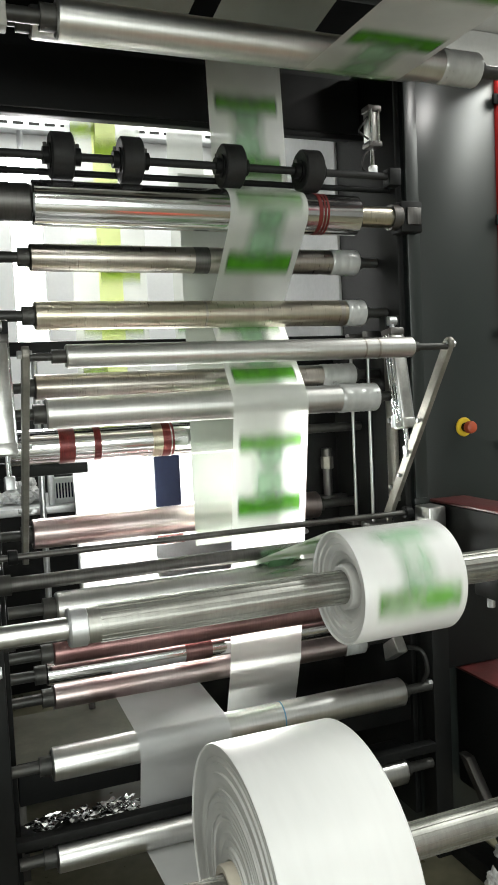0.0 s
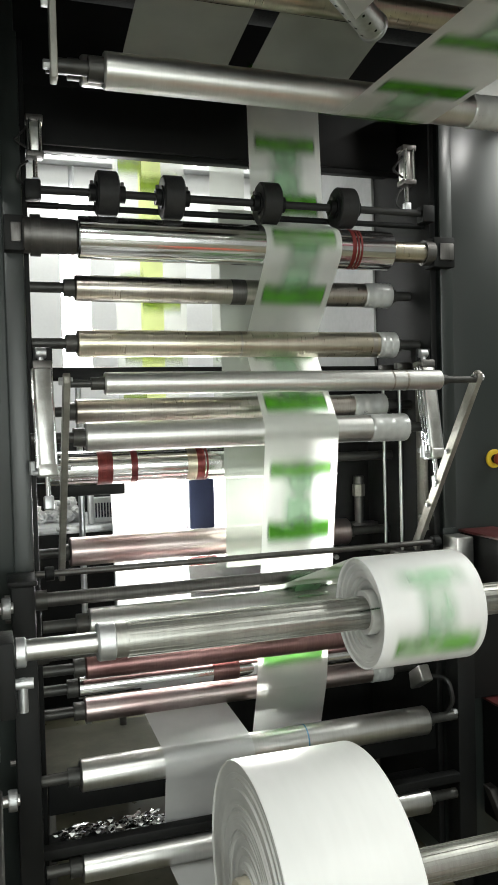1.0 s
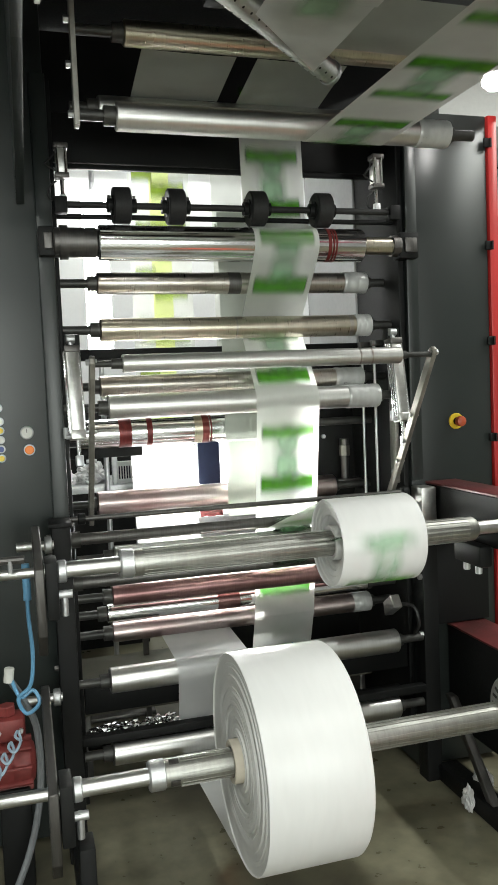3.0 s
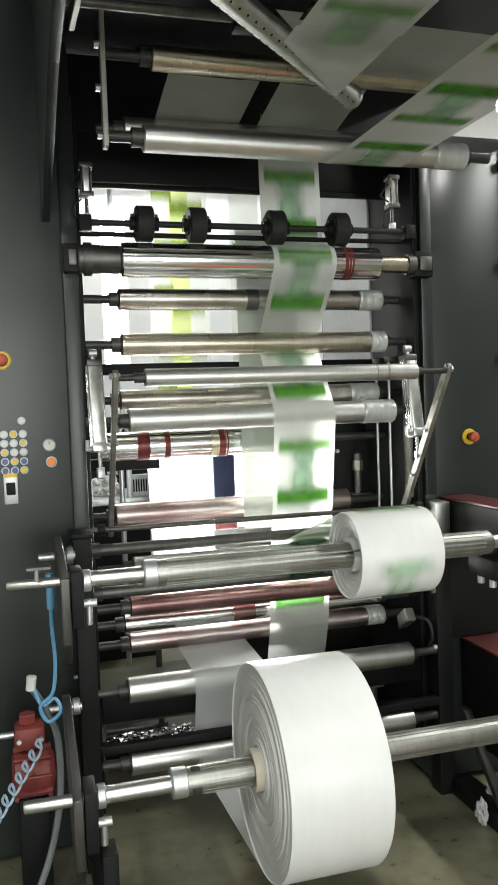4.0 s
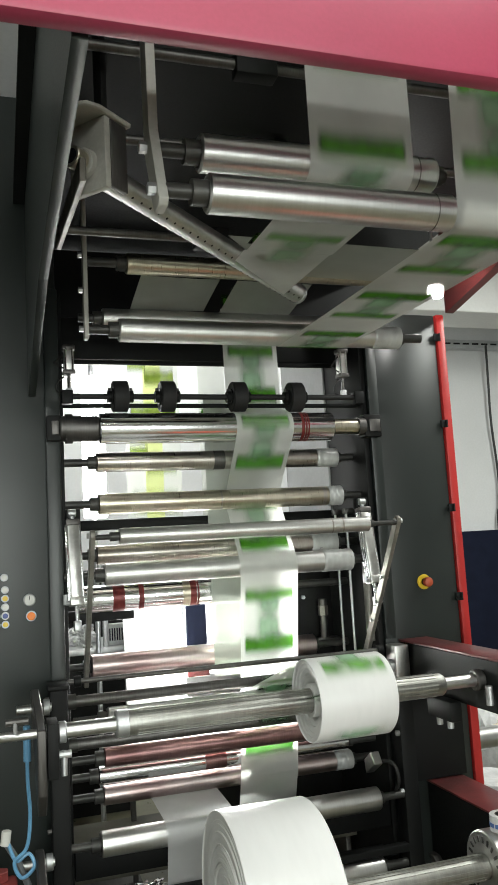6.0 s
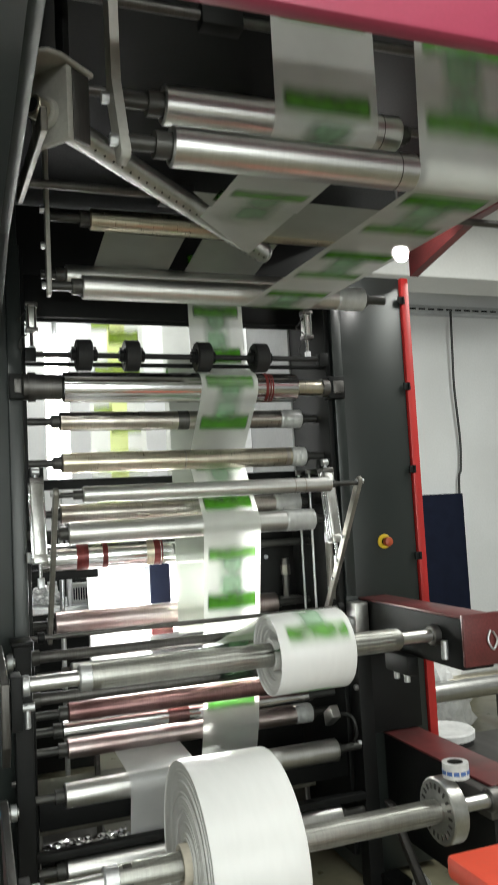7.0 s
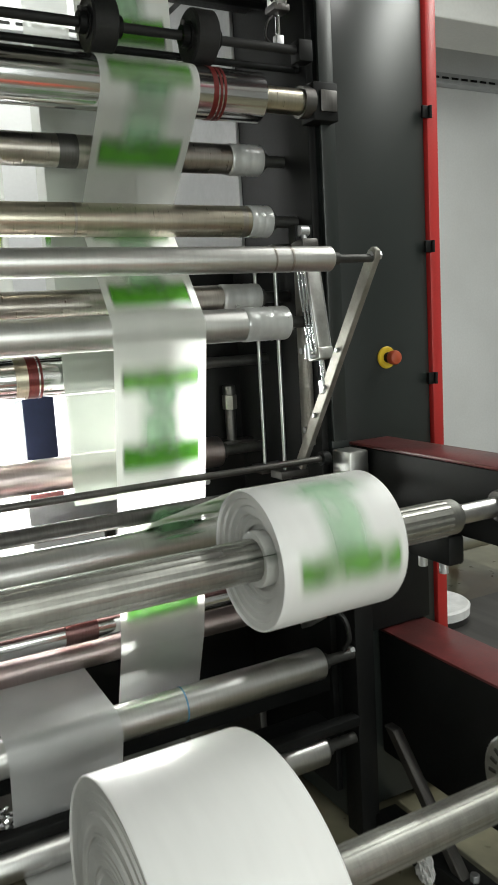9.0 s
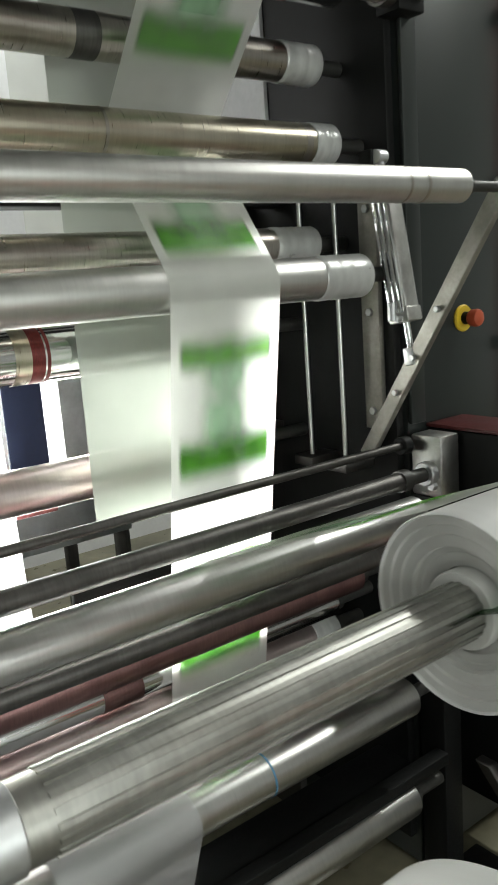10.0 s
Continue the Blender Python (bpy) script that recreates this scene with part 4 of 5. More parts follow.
def turned_web():
    """The web's diagonal end on the turning bar and its way on to the side."""
    bm = bmesh.new()
    for q in ([(0.493, 1.02, 2.2428), (0.728, 1.02, 2.2428), (0.728, 1.375, 2.25), (0.493, 1.105, 2.246)],):
        bm.faces.new([bm.verts.new(p) for p in q])
    part("diagonal_end", bm, WEB, WEB_TURN)
    bm = bmesh.new()
    bm.faces.new([bm.verts.new(p) for p in ((0.475, 1.10, 2.312), (0.71, 1.375, 2.312), (1.30, 1.375, 2.305), (1.30, 1.10, 2.305))])
    tagged(part("plain_web", bm, WEB_CLEAR), "grey film web leaving the turning bar sideways", "film web", "film webs")


turned_web()


# ---------- overhead frame ----------
def overhead():
    b = empty("red_cross_beam", (0, 0, 0), "crimson painted steel cross beam overhead", "beam")
    part("beam", box(-0.62, 1.9, 0.16, 0.20, 2.200, 2.60, 0.010), CRIMSON, b)
    for x0, x1, lab in ((-0.008, 0.016, "dark green-black steel side plate that overhangs the aisle"), (1.72, 1.76, "dark maroon steel side plate overhead")):
        p = empty("overhead_side_plate", (0, 0, 0), lab, "machine frame", "overhead side plates")
        poly = [(0.205, 2.2), (1.2, 2.2), (2.046, 2.06), (2.046, 2.95), (0.205, 2.95)] if x0 < 0.5 else [(0.205, 2.52), (1.6, 2.52), (2.046, 2.43), (2.046, 2.95), (0.205, 2.95)]
        part("plate", prism(poly, "x", x0, x1, 0.001), PANEL if x0 < 0.5 else MAROON, p)
        part("flange", box(x0 - 0.01, x1 + 0.02, 0.37, 1.9, 2.95, 2.962, 0.002), BLACK, p)
    r = empty("overhead_cover", (0, 0, 0), "black underside cover of the overhead frame", "cover")
    part("cover", box(-0.05, 1.715, 0.38, 2.6, 2.78, 2.80, 0.003), BLACK, r)
    back = empty("overhead_back_plate", (0, 0, 0), "black back plate of the overhead frame", "cover")
    part("plate", box(0.10, 1.715, 2.46, 2.48, 2.43, 2.775, 0.003), BLACK, back)
    h = empty("idler_hanger", (0, 0, 0), "worn flat steel hanger that carries the overhead idlers", "bracket")
    part("flat_bar", prism([(0.520, 2.13), (0.53, 2.118), (0.57, 2.118), (0.580, 2.13), (0.65, 2.28), (0.65, 2.775), (0.595, 2.775), (0.595, 2.30)], "x", 0.172, 0.190, 0.003), CASTING, h)
    for y, z in ((0.62, 2.275), (0.55, 2.158)):
        part("bolt", rod((0.156, y, z), (0.173, y, z), 0.012, 6), GALV, h)
    h2 = empty("idler_hanger", (0, 0, 0), "slim grey steel hanger that carries the idlers", "bracket")
    part("flat_bar", box(0.142, 0.156, 1.545, 1.585, 2.145, 2.775, 0.003), CASTING, h2)
    for z in (2.177, 2.30, 2.412):
        part("bolt", rod((0.128, 1.565, z), (0.143, 1.565, z), 0.010, 6), GALV, h2)
    t = empty("turning_bar", (0, 0, 0), "perforated steel turning bar set diagonally", "turning bar")
    a, e = Vector((0.088, 0.832, 2.331)), Vector((0.80, 1.445, 2.281))
    d = (e - a).normalized()
    part("tube", rod(a, e, 0.030, 28), ALU, t)
    side = d.cross(Vector((0, 0, 1))).normalized()
    for i in range(26):
        c = a + d * (0.12 + 0.032 * i)
        for k in (-0.5, 0.6):
            n = (-Vector((0, 0, 1)) * math.cos(k) + side * math.sin(k)).normalized()
            part("air_hole", rod(c + n * 0.0285, c + n * 0.0306, 0.0035, 8, chamfer=0.3), BLACK, t)
    part("end_socket", rod(a - d * 0.06, a + d * 0.02, 0.024, 24), BRASSY, t)
    part("end_bore", rod(a - d * 0.0605, a - d * 0.055, 0.018, 20), BLACK, t)
    turn = Matrix.Translation(a) @ Matrix.Rotation(math.atan2(d.y, d.x), 4, "Z")

    def set_to(bm):
        bm.transform(turn)
        return bm
    part("saddle", set_to(box(-0.012, 0.006, -0.055, 0.048, -0.062, 0.10, 0.003)), CASTING, t)
    part("saddle_boss", set_to(rod((-0.030, 0, 0), (-0.012, 0, 0), 0.034, 24)), CASTING, t)
    top = [(-0.075, -0.02), (-0.06, -0.05), (-0.03, -0.062), (0.07, -0.062), (0.07, 0.062), (-0.03, 0.062), (-0.06, 0.05), (-0.075, 0.02)]
    part("saddle_plate", set_to(prism(top, "z", 0.101, 0.113, 0.003)), CASTING, t)
    part("saddle_cheek", set_to(box(0.007, 0.06, -0.055, -0.043, -0.055, 0.10, 0.003)), DARK_STEEL, t)
    part("saddle_stay", set_to(box(0.03, 0.05, -0.012, 0.012, 0.113, 0.44, 0.003)), BLACK, t)
    part("saddle_arm", prism([(0.70, 2.235), (1.36, 2.345), (1.36, 2.395), (0.70, 2.285)], "x", 0.050, 0.064, 0.002), LEVER, t, "flat grey steel arm of the saddle")
    part("end_cap", rod(e - d * 0.004, e + d * 0.012, 0.033, 24), GALV, t)
    part("end_stay", box(0.74, 0.78, 1.40, 1.43, 2.30, 2.775, 0.003), BLACK, t)
    for y, z in ((0.95, 2.47), (1.25, 2.36), (0.80, 2.60)):
        q = empty("tie_rod", (0, y, z), "dark steel tie rod across the overhead frame", "rod", "overhead tie rods")
        part("rod", rod((0.016, 0, 0), (1.718, 0, 0), 0.012, 14), DARK_STEEL, q)
        part("clamp", box(0.42, 0.52, -0.022, 0.022, -0.03, 0.03, 0.004), BLACK, q)


overhead()


# ---------- behind the press ----------
def behind():
    l = empty("upright_lamp", (0.33, 3.05, 0), "glaring upright white lamp behind the press", "lamp")
    part("tube", box(-0.055, 0.055, -0.02, 0.015, 1.66, 2.36, 0.008), glow("lamp_glow", (1, 1, 0.98), 40), l)
    part("stand", rod((0, 0.04, 0), (0, 0.04, 2.46), 0.012, 12), GALV, l)
    part("holder", box(-0.02, 0.02, 0.018, 0.05, 1.60, 1.63, 0.002), GALV, l)
    part("foot", box(-0.15, 0.15, -0.1, 0.2, 0, 0.02, 0.004), DARK_STEEL, l)
    # housing and stands made up to carry the added backlight of the webs
    lp = empty("added_backlight_panel", (0, 0, 0), "flat light panel added behind the film webs to backlight them", "lamp")
    part("housing", box(0.42, 1.07, 2.86, 2.885, 0.76, 1.33, 0.004), GALV, lp)
    for x in (0.44, 1.05):
        part("stand", box(x - 0.012, x + 0.012, 2.886, 2.91, 0.0, 1.25, 0.002), DARK_STEEL, lp)
    # panels added to block the back light and keep the rollers' background dark
    bf = empty("added_light_baffle", (0, 0, 0), "black panel added behind the press rollers to block the back light", "panel")
    part("panel", box(1.0, 1.298, 2.50, 2.515, 0.32, 1.60, 0.003), BLACK, bf)
    part("lower_panel", box(0.72, 0.999, 2.50, 2.515, 0.32, 0.80, 0.003), BLACK, bf)
    part("panel_rib", box(1.0, 1.03, 2.47, 2.499, 0.32, 1.60, 0.003), BLACK, bf)
    for z in (0.6, 0.95, 1.25, 1.5):
        part("bolt", rod((1.16, 2.485, z), (1.16, 2.50, z), 0.009, 6), GALV, bf)
    n = empty("navy_strip", (0, 0, 0), "dark navy cloth strip hanging behind the white web", "cloth")
    part("strip", box(0.649, 0.738, 2.585, 2.59, 0.96, 1.30, 0.0), NAVY, n)
    part("clip", box(0.645, 0.742, 2.58, 2.595, 0.945, 0.975, 0.002), MAROON, n)
    t = empty("cable_tray", (0, 0, 0), "slotted white metal cable tray along the back wall", "cable tray")
    part("tray", box(-2.0, 6.5, 4.80, 4.895, 3.03, 3.10, 0.003), GALV, t)
    for i in range(60):
        part("slot", box(-0.6 + i * 0.09, -0.54 + i * 0.09, 4.795, 4.801, 3.058, 3.072, 0), BLACK, t)
    g = empty("grey_cover_panel", (0, 0, 0), "light grey cover panel behind the wheels", "panel")
    part("panel", box(1.290, 1.302, 2.42, 2.95, 1.62, 2.42, 0.003), COVER_GREY, g)
    s = empty("work_shelf", (0, 0, 0), "steel bench behind the press with waste on it", "bench")
    part("top", box(-0.1, 1.2, 3.12, 3.6, 1.01, 1.04, 0.004), GALV, s)
    for x in (-0.08, 1.18):
        for y in (3.15, 3.57):
            part("leg", box(x - 0.02, x + 0.02, y - 0.02, y + 0.02, 0, 1.01, 0.003), DARK_STEEL, s)
    part("upright", box(0.36, 0.385, 3.14, 3.165, 1.04, 1.5, 0.003), GALV, s)
    rng = random.Random(4)
    for k, (x, y, r) in enumerate(((0.10, 3.28, 0.085), (0.27, 3.30, 0.075), (0.50, 3.32, 0.06))):
        bm = bmesh.new()
        bmesh.ops.create_icosphere(bm, subdivisions=4, radius=r)
        for v in bm.verts:
            q = v.co * 22 + Vector((x * 9, 0, 0))
            v.co *= 1 + 0.5 * noise.noise(q) + 0.2 * noise.noise(q * 3)
            v.co.z = max(-0.04, v.co.z * 0.75)
        h = tagged(part("waste_heap", bm, WASTE, smooth=False), "heap of crumpled white film waste on the bench", "waste", "waste heaps")
        h.location = (x, y, 1.04 + 0.04)
    c = empty("barcode_box", (0.43, 3.22, 1.04), "small white carton with dark bars", "carton")
    part("carton", box(-0.045, 0.045, -0.03, 0.03, 0, 0.10, 0.003), WASTE, c)
    for k in range(6):
        part("label_bar", box(-0.035 + k * 0.012, -0.029 + k * 0.012, -0.032, -0.030, 0.02, 0.08, 0), NAVY, c)
    d = empty("dark_cabinet", (0, 0, 0), "dark grey machine cabinet standing behind the press", "cabinet")
    part("body", box(-0.3, 0.62, 4.0, 4.5, 0.0, 1.38, 0.006), BLACK, d)
    w = empty("drip_tray", (0, 0, 0), "dirty olive-grey tray under the rollers", "tray")
    part("tray", box(0.12, 1.28, 2.35, 2.95, 0.28, 0.30, 0.004), TRAY, w)
    for x in (0.14, 1.26):
        part("tray_leg", box(x - 0.012, x + 0.012, 2.4, 2.9, 0.0, 0.28, 0.002), DARK_STEEL, w)
    bm = bmesh.new()
    for i in range(230):
        c = Vector((0.14 + 0.0024 * i + rng.uniform(-0.01, 0.01), 2.05 + rng.uniform(0, 0.07), 0.316 + rng.uniform(0.0, 0.03)))
        q = bmesh.ops.create_icosphere(bm, subdivisions=1, radius=rng.uniform(0.004, 0.011))
        for v in q["verts"]:
            v.co = c + Vector((v.co.x * 1.6, v.co.y, v.co.z * 0.8)) * (1 + 1.0 * noise.noise((v.co + c) * 90))
    tagged(part("film_waste", bm, CHROME, smooth=False), "heap of crumpled shiny film waste under the rollers", "waste", kind="stuff")
    bar = empty("waste_shelf", (0, 0, 0), "dark steel shelf under the film waste", "shelf")
    part("shelf", box(0.115, 1.295, 2.03, 2.15, 0.295, 0.31, 0.003), BLACK, bar)


behind()


# ---------- left hoses and pump ----------
def left_side():
    p = empty("red_pump", (-0.115, 1.87, 0), "dusty red cast pump with ribs and hoses", "pump")
    part("housing", lathe([(-0.06, 0), (-0.06, 0.05), (-0.05, 0.066), (-0.02, 0.070), (0.0, 0.062), (0.02, 0.070), (0.05, 0.066), (0.062, 0.05), (0.066, 0.02), (0.066, 0)], 28, m=pose(0, 0, 0.37)), PUMP_RED, p)
    for k in range(9):
        rib = box(-0.055, 0.055, -0.004, 0.004, 0.062, 0.080, 0.002)
        rib.transform(pose(0, 0, 0.37, 40 * k))
        part("rib", rib, PUMP_RED, p)
    part("valve_head", box(-0.05, 0.04, -0.045, 0.045, 0.452, 0.52, 0.014), PUMP_RED, p)
    part("valve_cap", rod((-0.01, 0, 0.52), (-0.01, 0, 0.55), 0.026, 6), PUMP_RED, p)
    for x in (-0.035, 0.028):
        part("bolt", rod((x, -0.055, 0.485), (x, -0.044, 0.485), 0.008, 6), GALV, p)
    part("pedestal", box(-0.045, 0.045, -0.04, 0.04, 0, 0.305, 0.006), BLACK, p)
    part("pipe", rod((-0.30, 0, 0.49), (-0.045, 0, 0.49), 0.010, 12), GALV, p)
    h = empty("blue_air_hose", (0, 0, 0), "blue air hose hanging from the shaft coupling", "hose", "hoses")
    part("hose", tube([(-0.045, 1.66, 0.98), (-0.045, 1.66, 0.86), (-0.04, 1.67, 0.76), (-0.05, 1.68, 0.67), (-0.085, 1.69, 0.63), (-0.065, 1.69, 0.585), (-0.03, 1.69, 0.61), (-0.045, 1.70, 0.645), (-0.08, 1.70, 0.63), (-0.105, 1.72, 0.685)], 0.0055), HOSE_BLUE, h)
    part("coupling", rod((-0.045, 1.66, 0.91), (-0.045, 1.66, 1.01), 0.011, 14), HOSE_BLUE, h)
    part("end_cap", rod((-0.11, 1.72, 0.67), (-0.105, 1.72, 0.71), 0.014, 14), BTN_WHITE, h)
    c = empty("coiled_hose", (0, 0, 0), "pale coiled air hose in front of the red pump", "hose", "hoses")
    pts = [(-0.24 + 0.005 * i + 0.012 * math.cos(i * 1.57), 1.76 + 0.02 * math.sin(i * 1.57), 0.27 + 0.0075 * i + 0.014 * math.sin(i * 1.57)) for i in range(32)]
    part("coil", tube(pts, 0.0042, 6), HOSE_PALE, c)
    g = empty("grey_hose", (0, 0, 0), "thick grey hose down to the floor", "hose", "hoses")
    part("hose", tube([(-0.105, 1.73, 0.67), (-0.07, 1.74, 0.60), (-0.04, 1.75, 0.5), (-0.045, 1.76, 0.3), (-0.10, 1.72, 0.12), (-0.2, 1.6, 0.03), (-0.4, 1.5, 0.02)], 0.010), HOSE_GREY, g)
    f = empty("floor_cable", (0, 0, 0), "dark cable lying on the floor", "cable")
    part("cable", tube([(-0.35, 1.6, 0.012), (-0.1, 1.45, 0.012), (0.12, 1.5, 0.012), (0.26, 1.56, 0.012)], 0.008), CABLE, f)


left_side()


# ---------- right of the press ----------
def crumple(name, label, at, size, seed, flat=0.5, stretch=(1, 1, 1)):
    bm = bmesh.new()
    bmesh.ops.create_icosphere(bm, subdivisions=4, radius=1)
    for v in bm.verts:
        q = v.co.copy() + Vector((seed * 3.7, 0, 0))
        k = 1 + 0.55 * noise.noise(q * 1.8) + 0.28 * noise.noise(q * 5)
        v.co = Vector((v.co.x * stretch[0], v.co.y * stretch[1], v.co.z * stretch[2] * flat)) * (size * k)
    low = min(v.co.z for v in bm.verts)
    for v in bm.verts:
        v.co.z -= low
    ob = tagged(part(name, bm, WASTE, smooth=False), label, "waste", "film scraps")
    ob.location = at
    return ob


def right_side():
    s = empty("plastic_stool", (1.05, 0.53, 0), "tall orange-red plastic stool with splayed legs", "stool")
    part("seat", box(-0.20, 0.20, -0.17, 0.17, 0.665, 0.715, 0.012), STOOL, s)
    part("skirt", box(-0.15, 0.15, -0.12, 0.12, 0.62, 0.664, 0.008), STOOL, s)
    for x in (-1, 1):
        for y in (-1, 1):
            part("leg", prism([(x * 0.07 - 0.02, 0.619), (x * 0.07 + 0.02, 0.619), (x * 0.11 + 0.016, 0.0), (x * 0.11 - 0.016, 0.0)], "y", y * 0.08 - 0.016, y * 0.08 + 0.016, 0.003), STOOL, s)
    crumple("film_scrap", "crumpled white film scrap on the floor", (1.47, 1.52, 0), 0.055, 1, 0.8, (0.7, 0.9, 1.8))
    crumple("film_scrap", "crumpled white film scrap on the floor", (1.47, 1.38, 0), 0.075, 2, 0.25, (1.2, 0.8, 1))
    crumple("film_scrap", "twisted white film scrap by the foot plate", (1.44, 1.80, 0), 0.04, 3, 1.2, (0.6, 1.2, 0.9))
    crumple("film_scrap", "small shred of shiny film", (1.34, 1.74, 0.0), 0.025, 4, 1.2, (0.6, 1.0, 1.4))
    b = empty("ink_bucket", (2.0, 2.45, 0), "black bucket with dirty white lid", "bucket")
    up = pose(0, 0, 0, 0, -90, 0)
    part("pail", lathe([(0, 0), (0, 0.11), (0.36, 0.13), (0.36, 0)], 36, m=up), BUCKET, b)
    part("lid", lathe([(0.355, 0.134), (0.385, 0.136), (0.392, 0.128), (0.386, 0.05), (0.388, 0)], 36, m=up), WASTE, b)
    r = empty("spare_roller_rack", (0, 0, 0), "dark steel rack with spare rollers lying on it", "rack")
    for x in (1.98, 3.2):
        part("rail", box(x, x + 0.05, 2.75, 3.7, 0.36, 0.40, 0.004), DARK_STEEL, r)
        for y in (2.80, 3.66):
            part("leg", box(x, x + 0.05, y - 0.02, y + 0.02, 0.0, 0.36, 0.004), DARK_STEEL, r)
    for i, (y, z) in enumerate(((2.82, 0.452), (2.95, 0.447), (3.08, 0.452), (3.22, 0.447), (3.36, 0.452), (3.50, 0.447))):
        q = empty("spare_roller", (0, y, z), "greasy steel spare roller on a rack", "roller", "spare rollers")
        rr = z - 0.401
        part("tube", lathe([(1.9, 0), (1.9, rr - 0.004), (1.904, rr), (3.3, rr), (3.3, 0)], 32), BRASSY if i % 2 else STEEL, q)
        part("journal", rod((1.78, 0, 0), (1.902, 0, 0), 0.016, 16), DARK_STEEL, q)
    t = empty("side_bench", (0, 0, 0), "dark low steel bench beside the press", "bench")
    part("top", prism([(1.90, 2.1), (2.6, 2.1), (2.6, 2.5), (2.16, 2.5), (2.16, 2.6), (1.90, 2.24)], "z", 0.30, 0.33, 0.003), DARK_STEEL, t)
    for x in (2.0, 2.55):
        part("leg", box(x - 0.02, x + 0.02, 2.13, 2.17, 0, 0.299, 0.003), DARK_STEEL, t)
    n = empty("navy_board", (0, 0, 0), "tall dark navy board standing at the wall", "board")
    part("board", box(3.0, 3.83, 4.78, 4.83, 0.0, 1.495, 0.004), NAVY, n)
    for k, x in enumerate((2.32, 2.40)):
        q = empty("leaning_bar", (0, 0, 0), "dark steel bar leaning upright", "bar", "leaning bars")
        part("bar", prism([(3.3, 0), (3.35, 0), (3.42 + 0.05 * k, 1.62 - 0.3 * k), (3.38 + 0.05 * k, 1.62 - 0.3 * k)], "x", x, x + 0.035, 0.003), DARK_STEEL, q)
    crumple("film_scrap", "heap of white film waste beside the bench", (2.3, 3.0, 0.0), 0.2, 7, 1.0, (1.0, 0.6, 1.3))
    c = empty("wall_cable", (0, 0, 0), "black cable hanging down the white wall", "cable")
    part("cable", tube([(3.84, 4.78, 3.05), (3.845, 4.80, 2.75), (3.85, 4.82, 2.4), (3.885, 4.84, 1.95), (3.87, 4.84, 1.7), (3.84, 4.84, 1.5), (3.85, 4.85, 0.3)], 0.010), CABLE, c)
    l = empty("round_work_lamp", (1.527, 1.80, 2.44), "small glaring round work lamp under the overhead frame", "lamp")
    part("bulb", lathe([(-0.03, 0), (-0.025, 0.02), (0, 0.032), (0.02, 0.03), (0.03, 0)], 20), glow("bulb_glow", (1, 0.99, 0.95), 85), l)
    part("stem", rod((0, 0, 0.02), (0, 0, 0.342), 0.006, 10), GALV, l)


right_side()


# ---------- print on the webs, and what moves ----------
SPEED, REPEAT = 3.12, 0.39
BAND = [(0.0, 0.085, 0.06, 0.94, "G"), (0.093, 0.185, 0.22, 0.78, "P"), (0.182, 0.070, 0.06, 0.94, "A")]
FAR_BAND = [(0.0, 0.13, 0.08, 0.94, "G"), (0.16, 0.10, 0.36, 0.92, "P"), (0.22, 0.09, 0.06, 0.40, "A")]


def strip_mesh(w, h, material, cache={}):
    key = (round(w, 4), round(h, 4), material.name)
    if key not in cache:
        cache[key] = finish(box(-w / 2, w / 2, -0.0003, 0.0003, -h / 2, h / 2, 0), "printed_band", material, False)
    return cache[key]


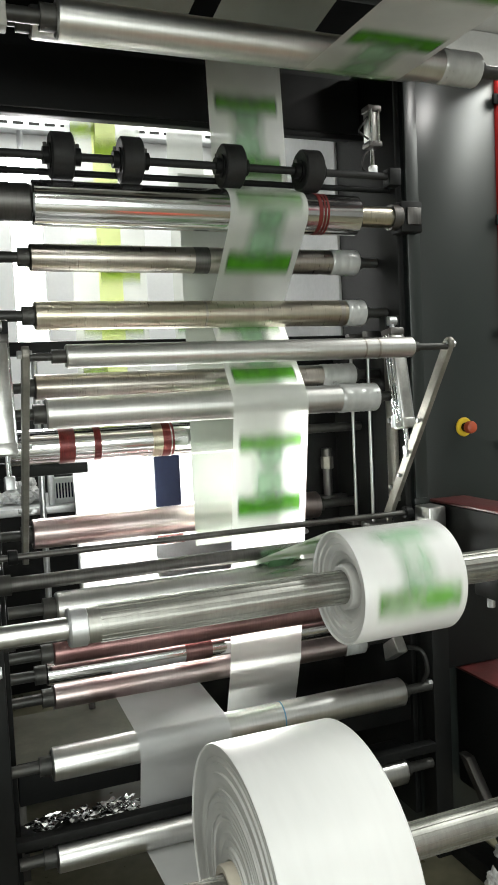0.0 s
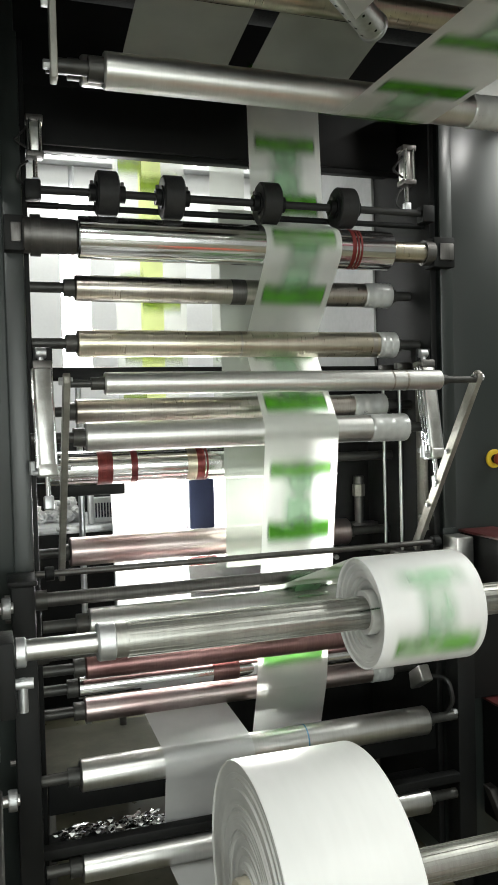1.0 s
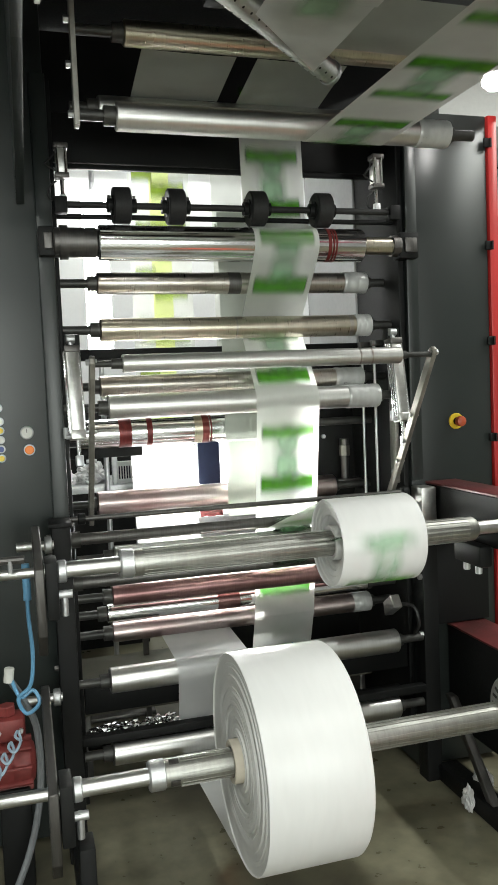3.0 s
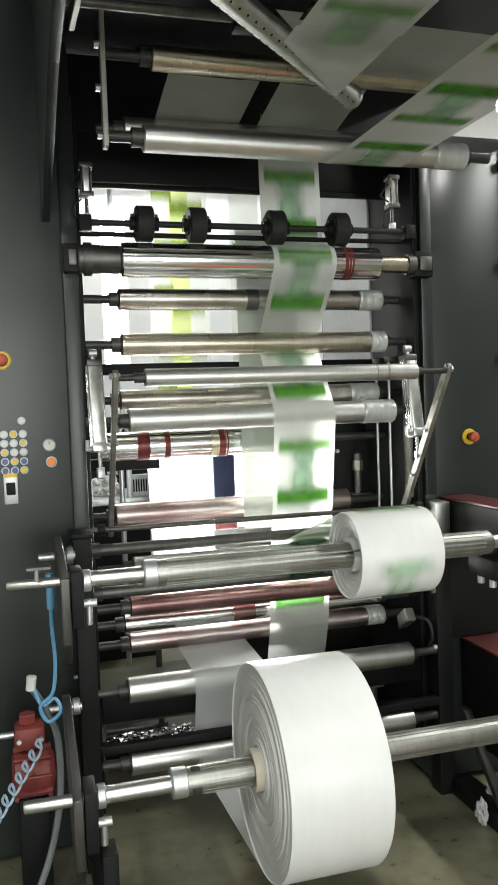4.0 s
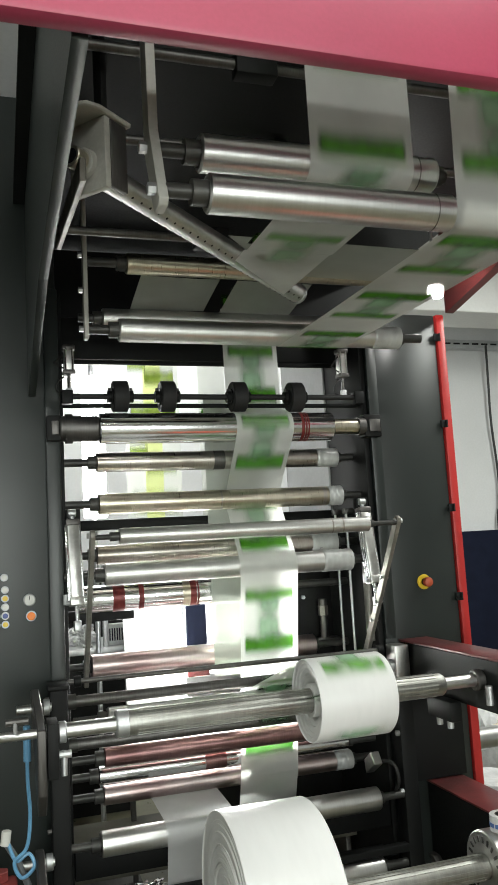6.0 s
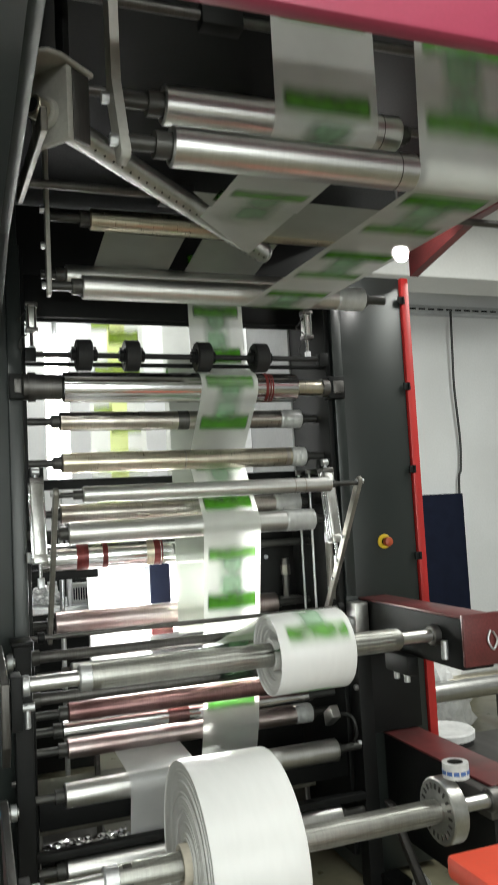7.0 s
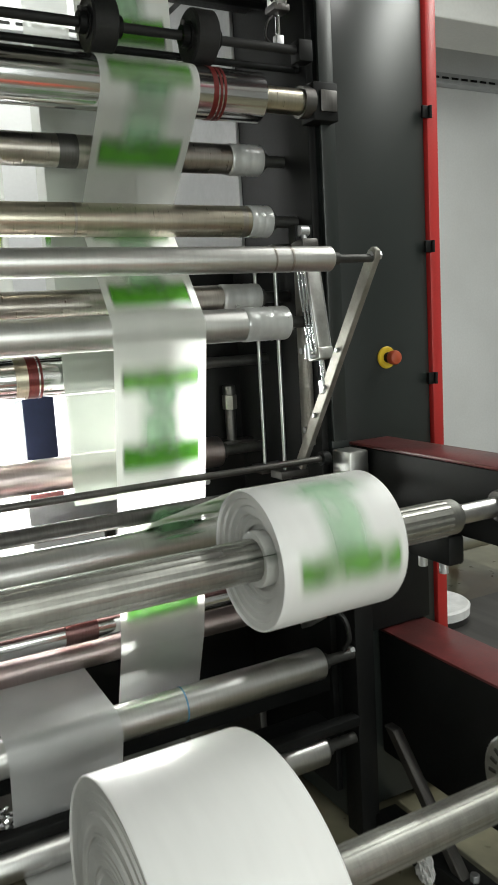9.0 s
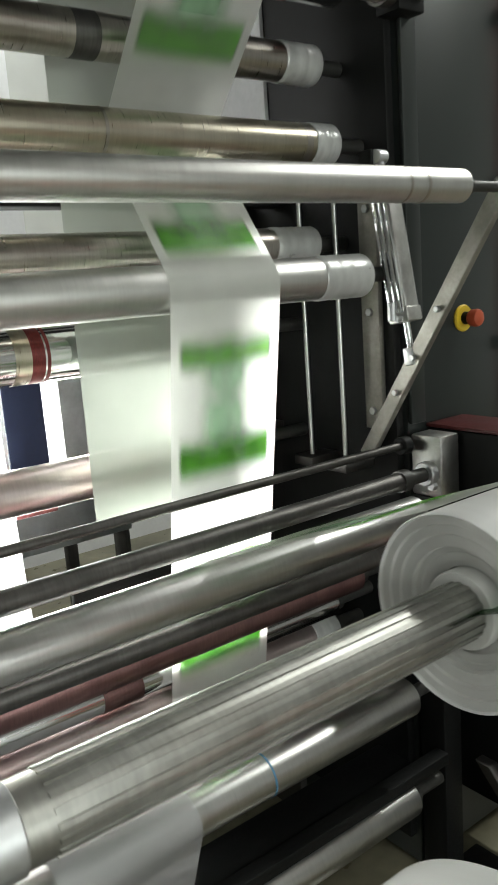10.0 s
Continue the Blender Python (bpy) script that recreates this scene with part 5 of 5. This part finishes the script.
def run_prints(owner, pts, x0, x1, bands, phase, side=1, rest=None, end=None, inks=None, shift=0.0, speed=None, repeat=None, lift=0.0012, until=0.0):
    """Ink patches that ride along the web, each once from its start to its end."""
    v, p_rep = speed or SPEED, repeat or REPEAT
    inks = inks or {"G": GREEN, "A": GREEN_MID, "P": GREEN_PALE}
    s = lengths(pts)
    total = s[-1] - until
    rest, end = rest or pts[0], end or pts[-1]

    def at(d, x):
        i = max(1, min(len(s) - 1, int(np.searchsorted(s, d))))
        k = (d - s[i - 1]) / max(1e-9, s[i] - s[i - 1])
        p = pts[i - 1].lerp(pts[i], k)
        lo, hi = max(0, i - 2), min(len(pts) - 1, i + 1)
        t = (pts[hi] - pts[lo]).normalized()
        n = Vector((t.y, -t.x)) * (side * lift)
        return pose(x + shift * d / total, p.x + n.x, p.y + n.y, math.degrees(math.atan2(t.x, -t.y)))
    last = frame(10.0)
    j0 = -int(total / p_rep) - 2
    for j in range(j0, int(10 * v / p_rep) + 3):
        for ds, h, a, b, ink in bands:
            w = (x1 - x0) * (b - a)
            x = x0 + (x1 - x0) * (a + b) / 2
            rows = []
            off = phase - j * p_rep - ds
            # frames at which the patch is on the web
            f_in, f_out = math.ceil(1 + FPS * (0 - off) / v), math.floor(1 + FPS * (total - off) / v)
            f_in, f_out = max(1, f_in), min(last, f_out)
            if f_in >= f_out:
                continue
            if f_in > 1:
                first = at(max(0.0, off + v * (f_in - 1) / FPS), x)
                wait = Matrix.LocRotScale((x, rest[0], rest[1]), first.to_quaternion(), None)
                rows.append((0.0, wait))
                if f_in > 2:
                    rows.append(((f_in - 2) / FPS, wait))
            for f in range(f_in, f_out + 1):
                rows.append(((f - 1) / FPS, at(off + v * (f - 1) / FPS, x)))
            if f_out < last:
                gone = Matrix.LocRotScale((x, end[0], end[1]), rows[-1][1].to_quaternion(), None)
                rows.append((f_out / FPS, gone))
                if f_out + 1 < last:
                    rows.append((10.0, gone))
            ob = new("printed_band", strip_mesh(w, h, inks[ink]))
            ob.parent = owner
            walk(ob, rows)


def spin(ob, axis, degrees_per_second, step=1 / FPS):
    rows = []
    n = round(10.0 / step)
    for i in range(n + 1):
        t = i * step
        rows.append((t, pose(0, axis[0], axis[1], degrees_per_second * t)))
    walk(ob, rows)


def motions():
    z_mark = [d for d, p in zip(lengths(PATH_FRONT), PATH_FRONT) if p.y < 1.13]
    FRONT_PHASE = z_mark[0]
    spin(ROLL_UP, UP_AXIS, math.degrees(SPEED / 0.1225))
    spin(ROLL_LOW, LOW_AXIS, math.degrees(SPEED / 0.2634))
    run_prints(WEB_FRONT, PATH_FRONT, 0.744, 0.970, BAND, FRONT_PHASE, 1, rest=(2.16, 2.47), end=(2.16, 0.65), until=0.30, shift=-0.018)
    run_prints(WEB_WIND, PATH_WIND, 0.70, 0.935, BAND, 0.0, 1, rest=(1.945, 0.945), end=UP_AXIS, shift=0.075)
    run_prints(WEB_TOP, PATH_TOP, 0.765, 1.0, BAND, 0.1, -1, rest=(1.86, 2.30), end=(0.5245, 2.95), shift=0.045)
    run_prints(WEB_TURN, PATH_TURN, 0.500, 0.735, BAND, 0.05, 1, rest=(0.5825, 2.95), end=(1.02, 2.275))
    lime = {"G": LIME, "A": LIME, "P": LIME}
    run_prints(WEB_FAR, PATH_FAR, 0.413, 0.655, FAR_BAND, 0.0, 1, inks=lime, lift=0.004)
    run_prints(WEB_FAR2, PATH_FAR, 0.745, 0.87, BAND[:1], 0.0, 1, inks={"G": GREEN, "A": GREEN, "P": LIME})


motions()
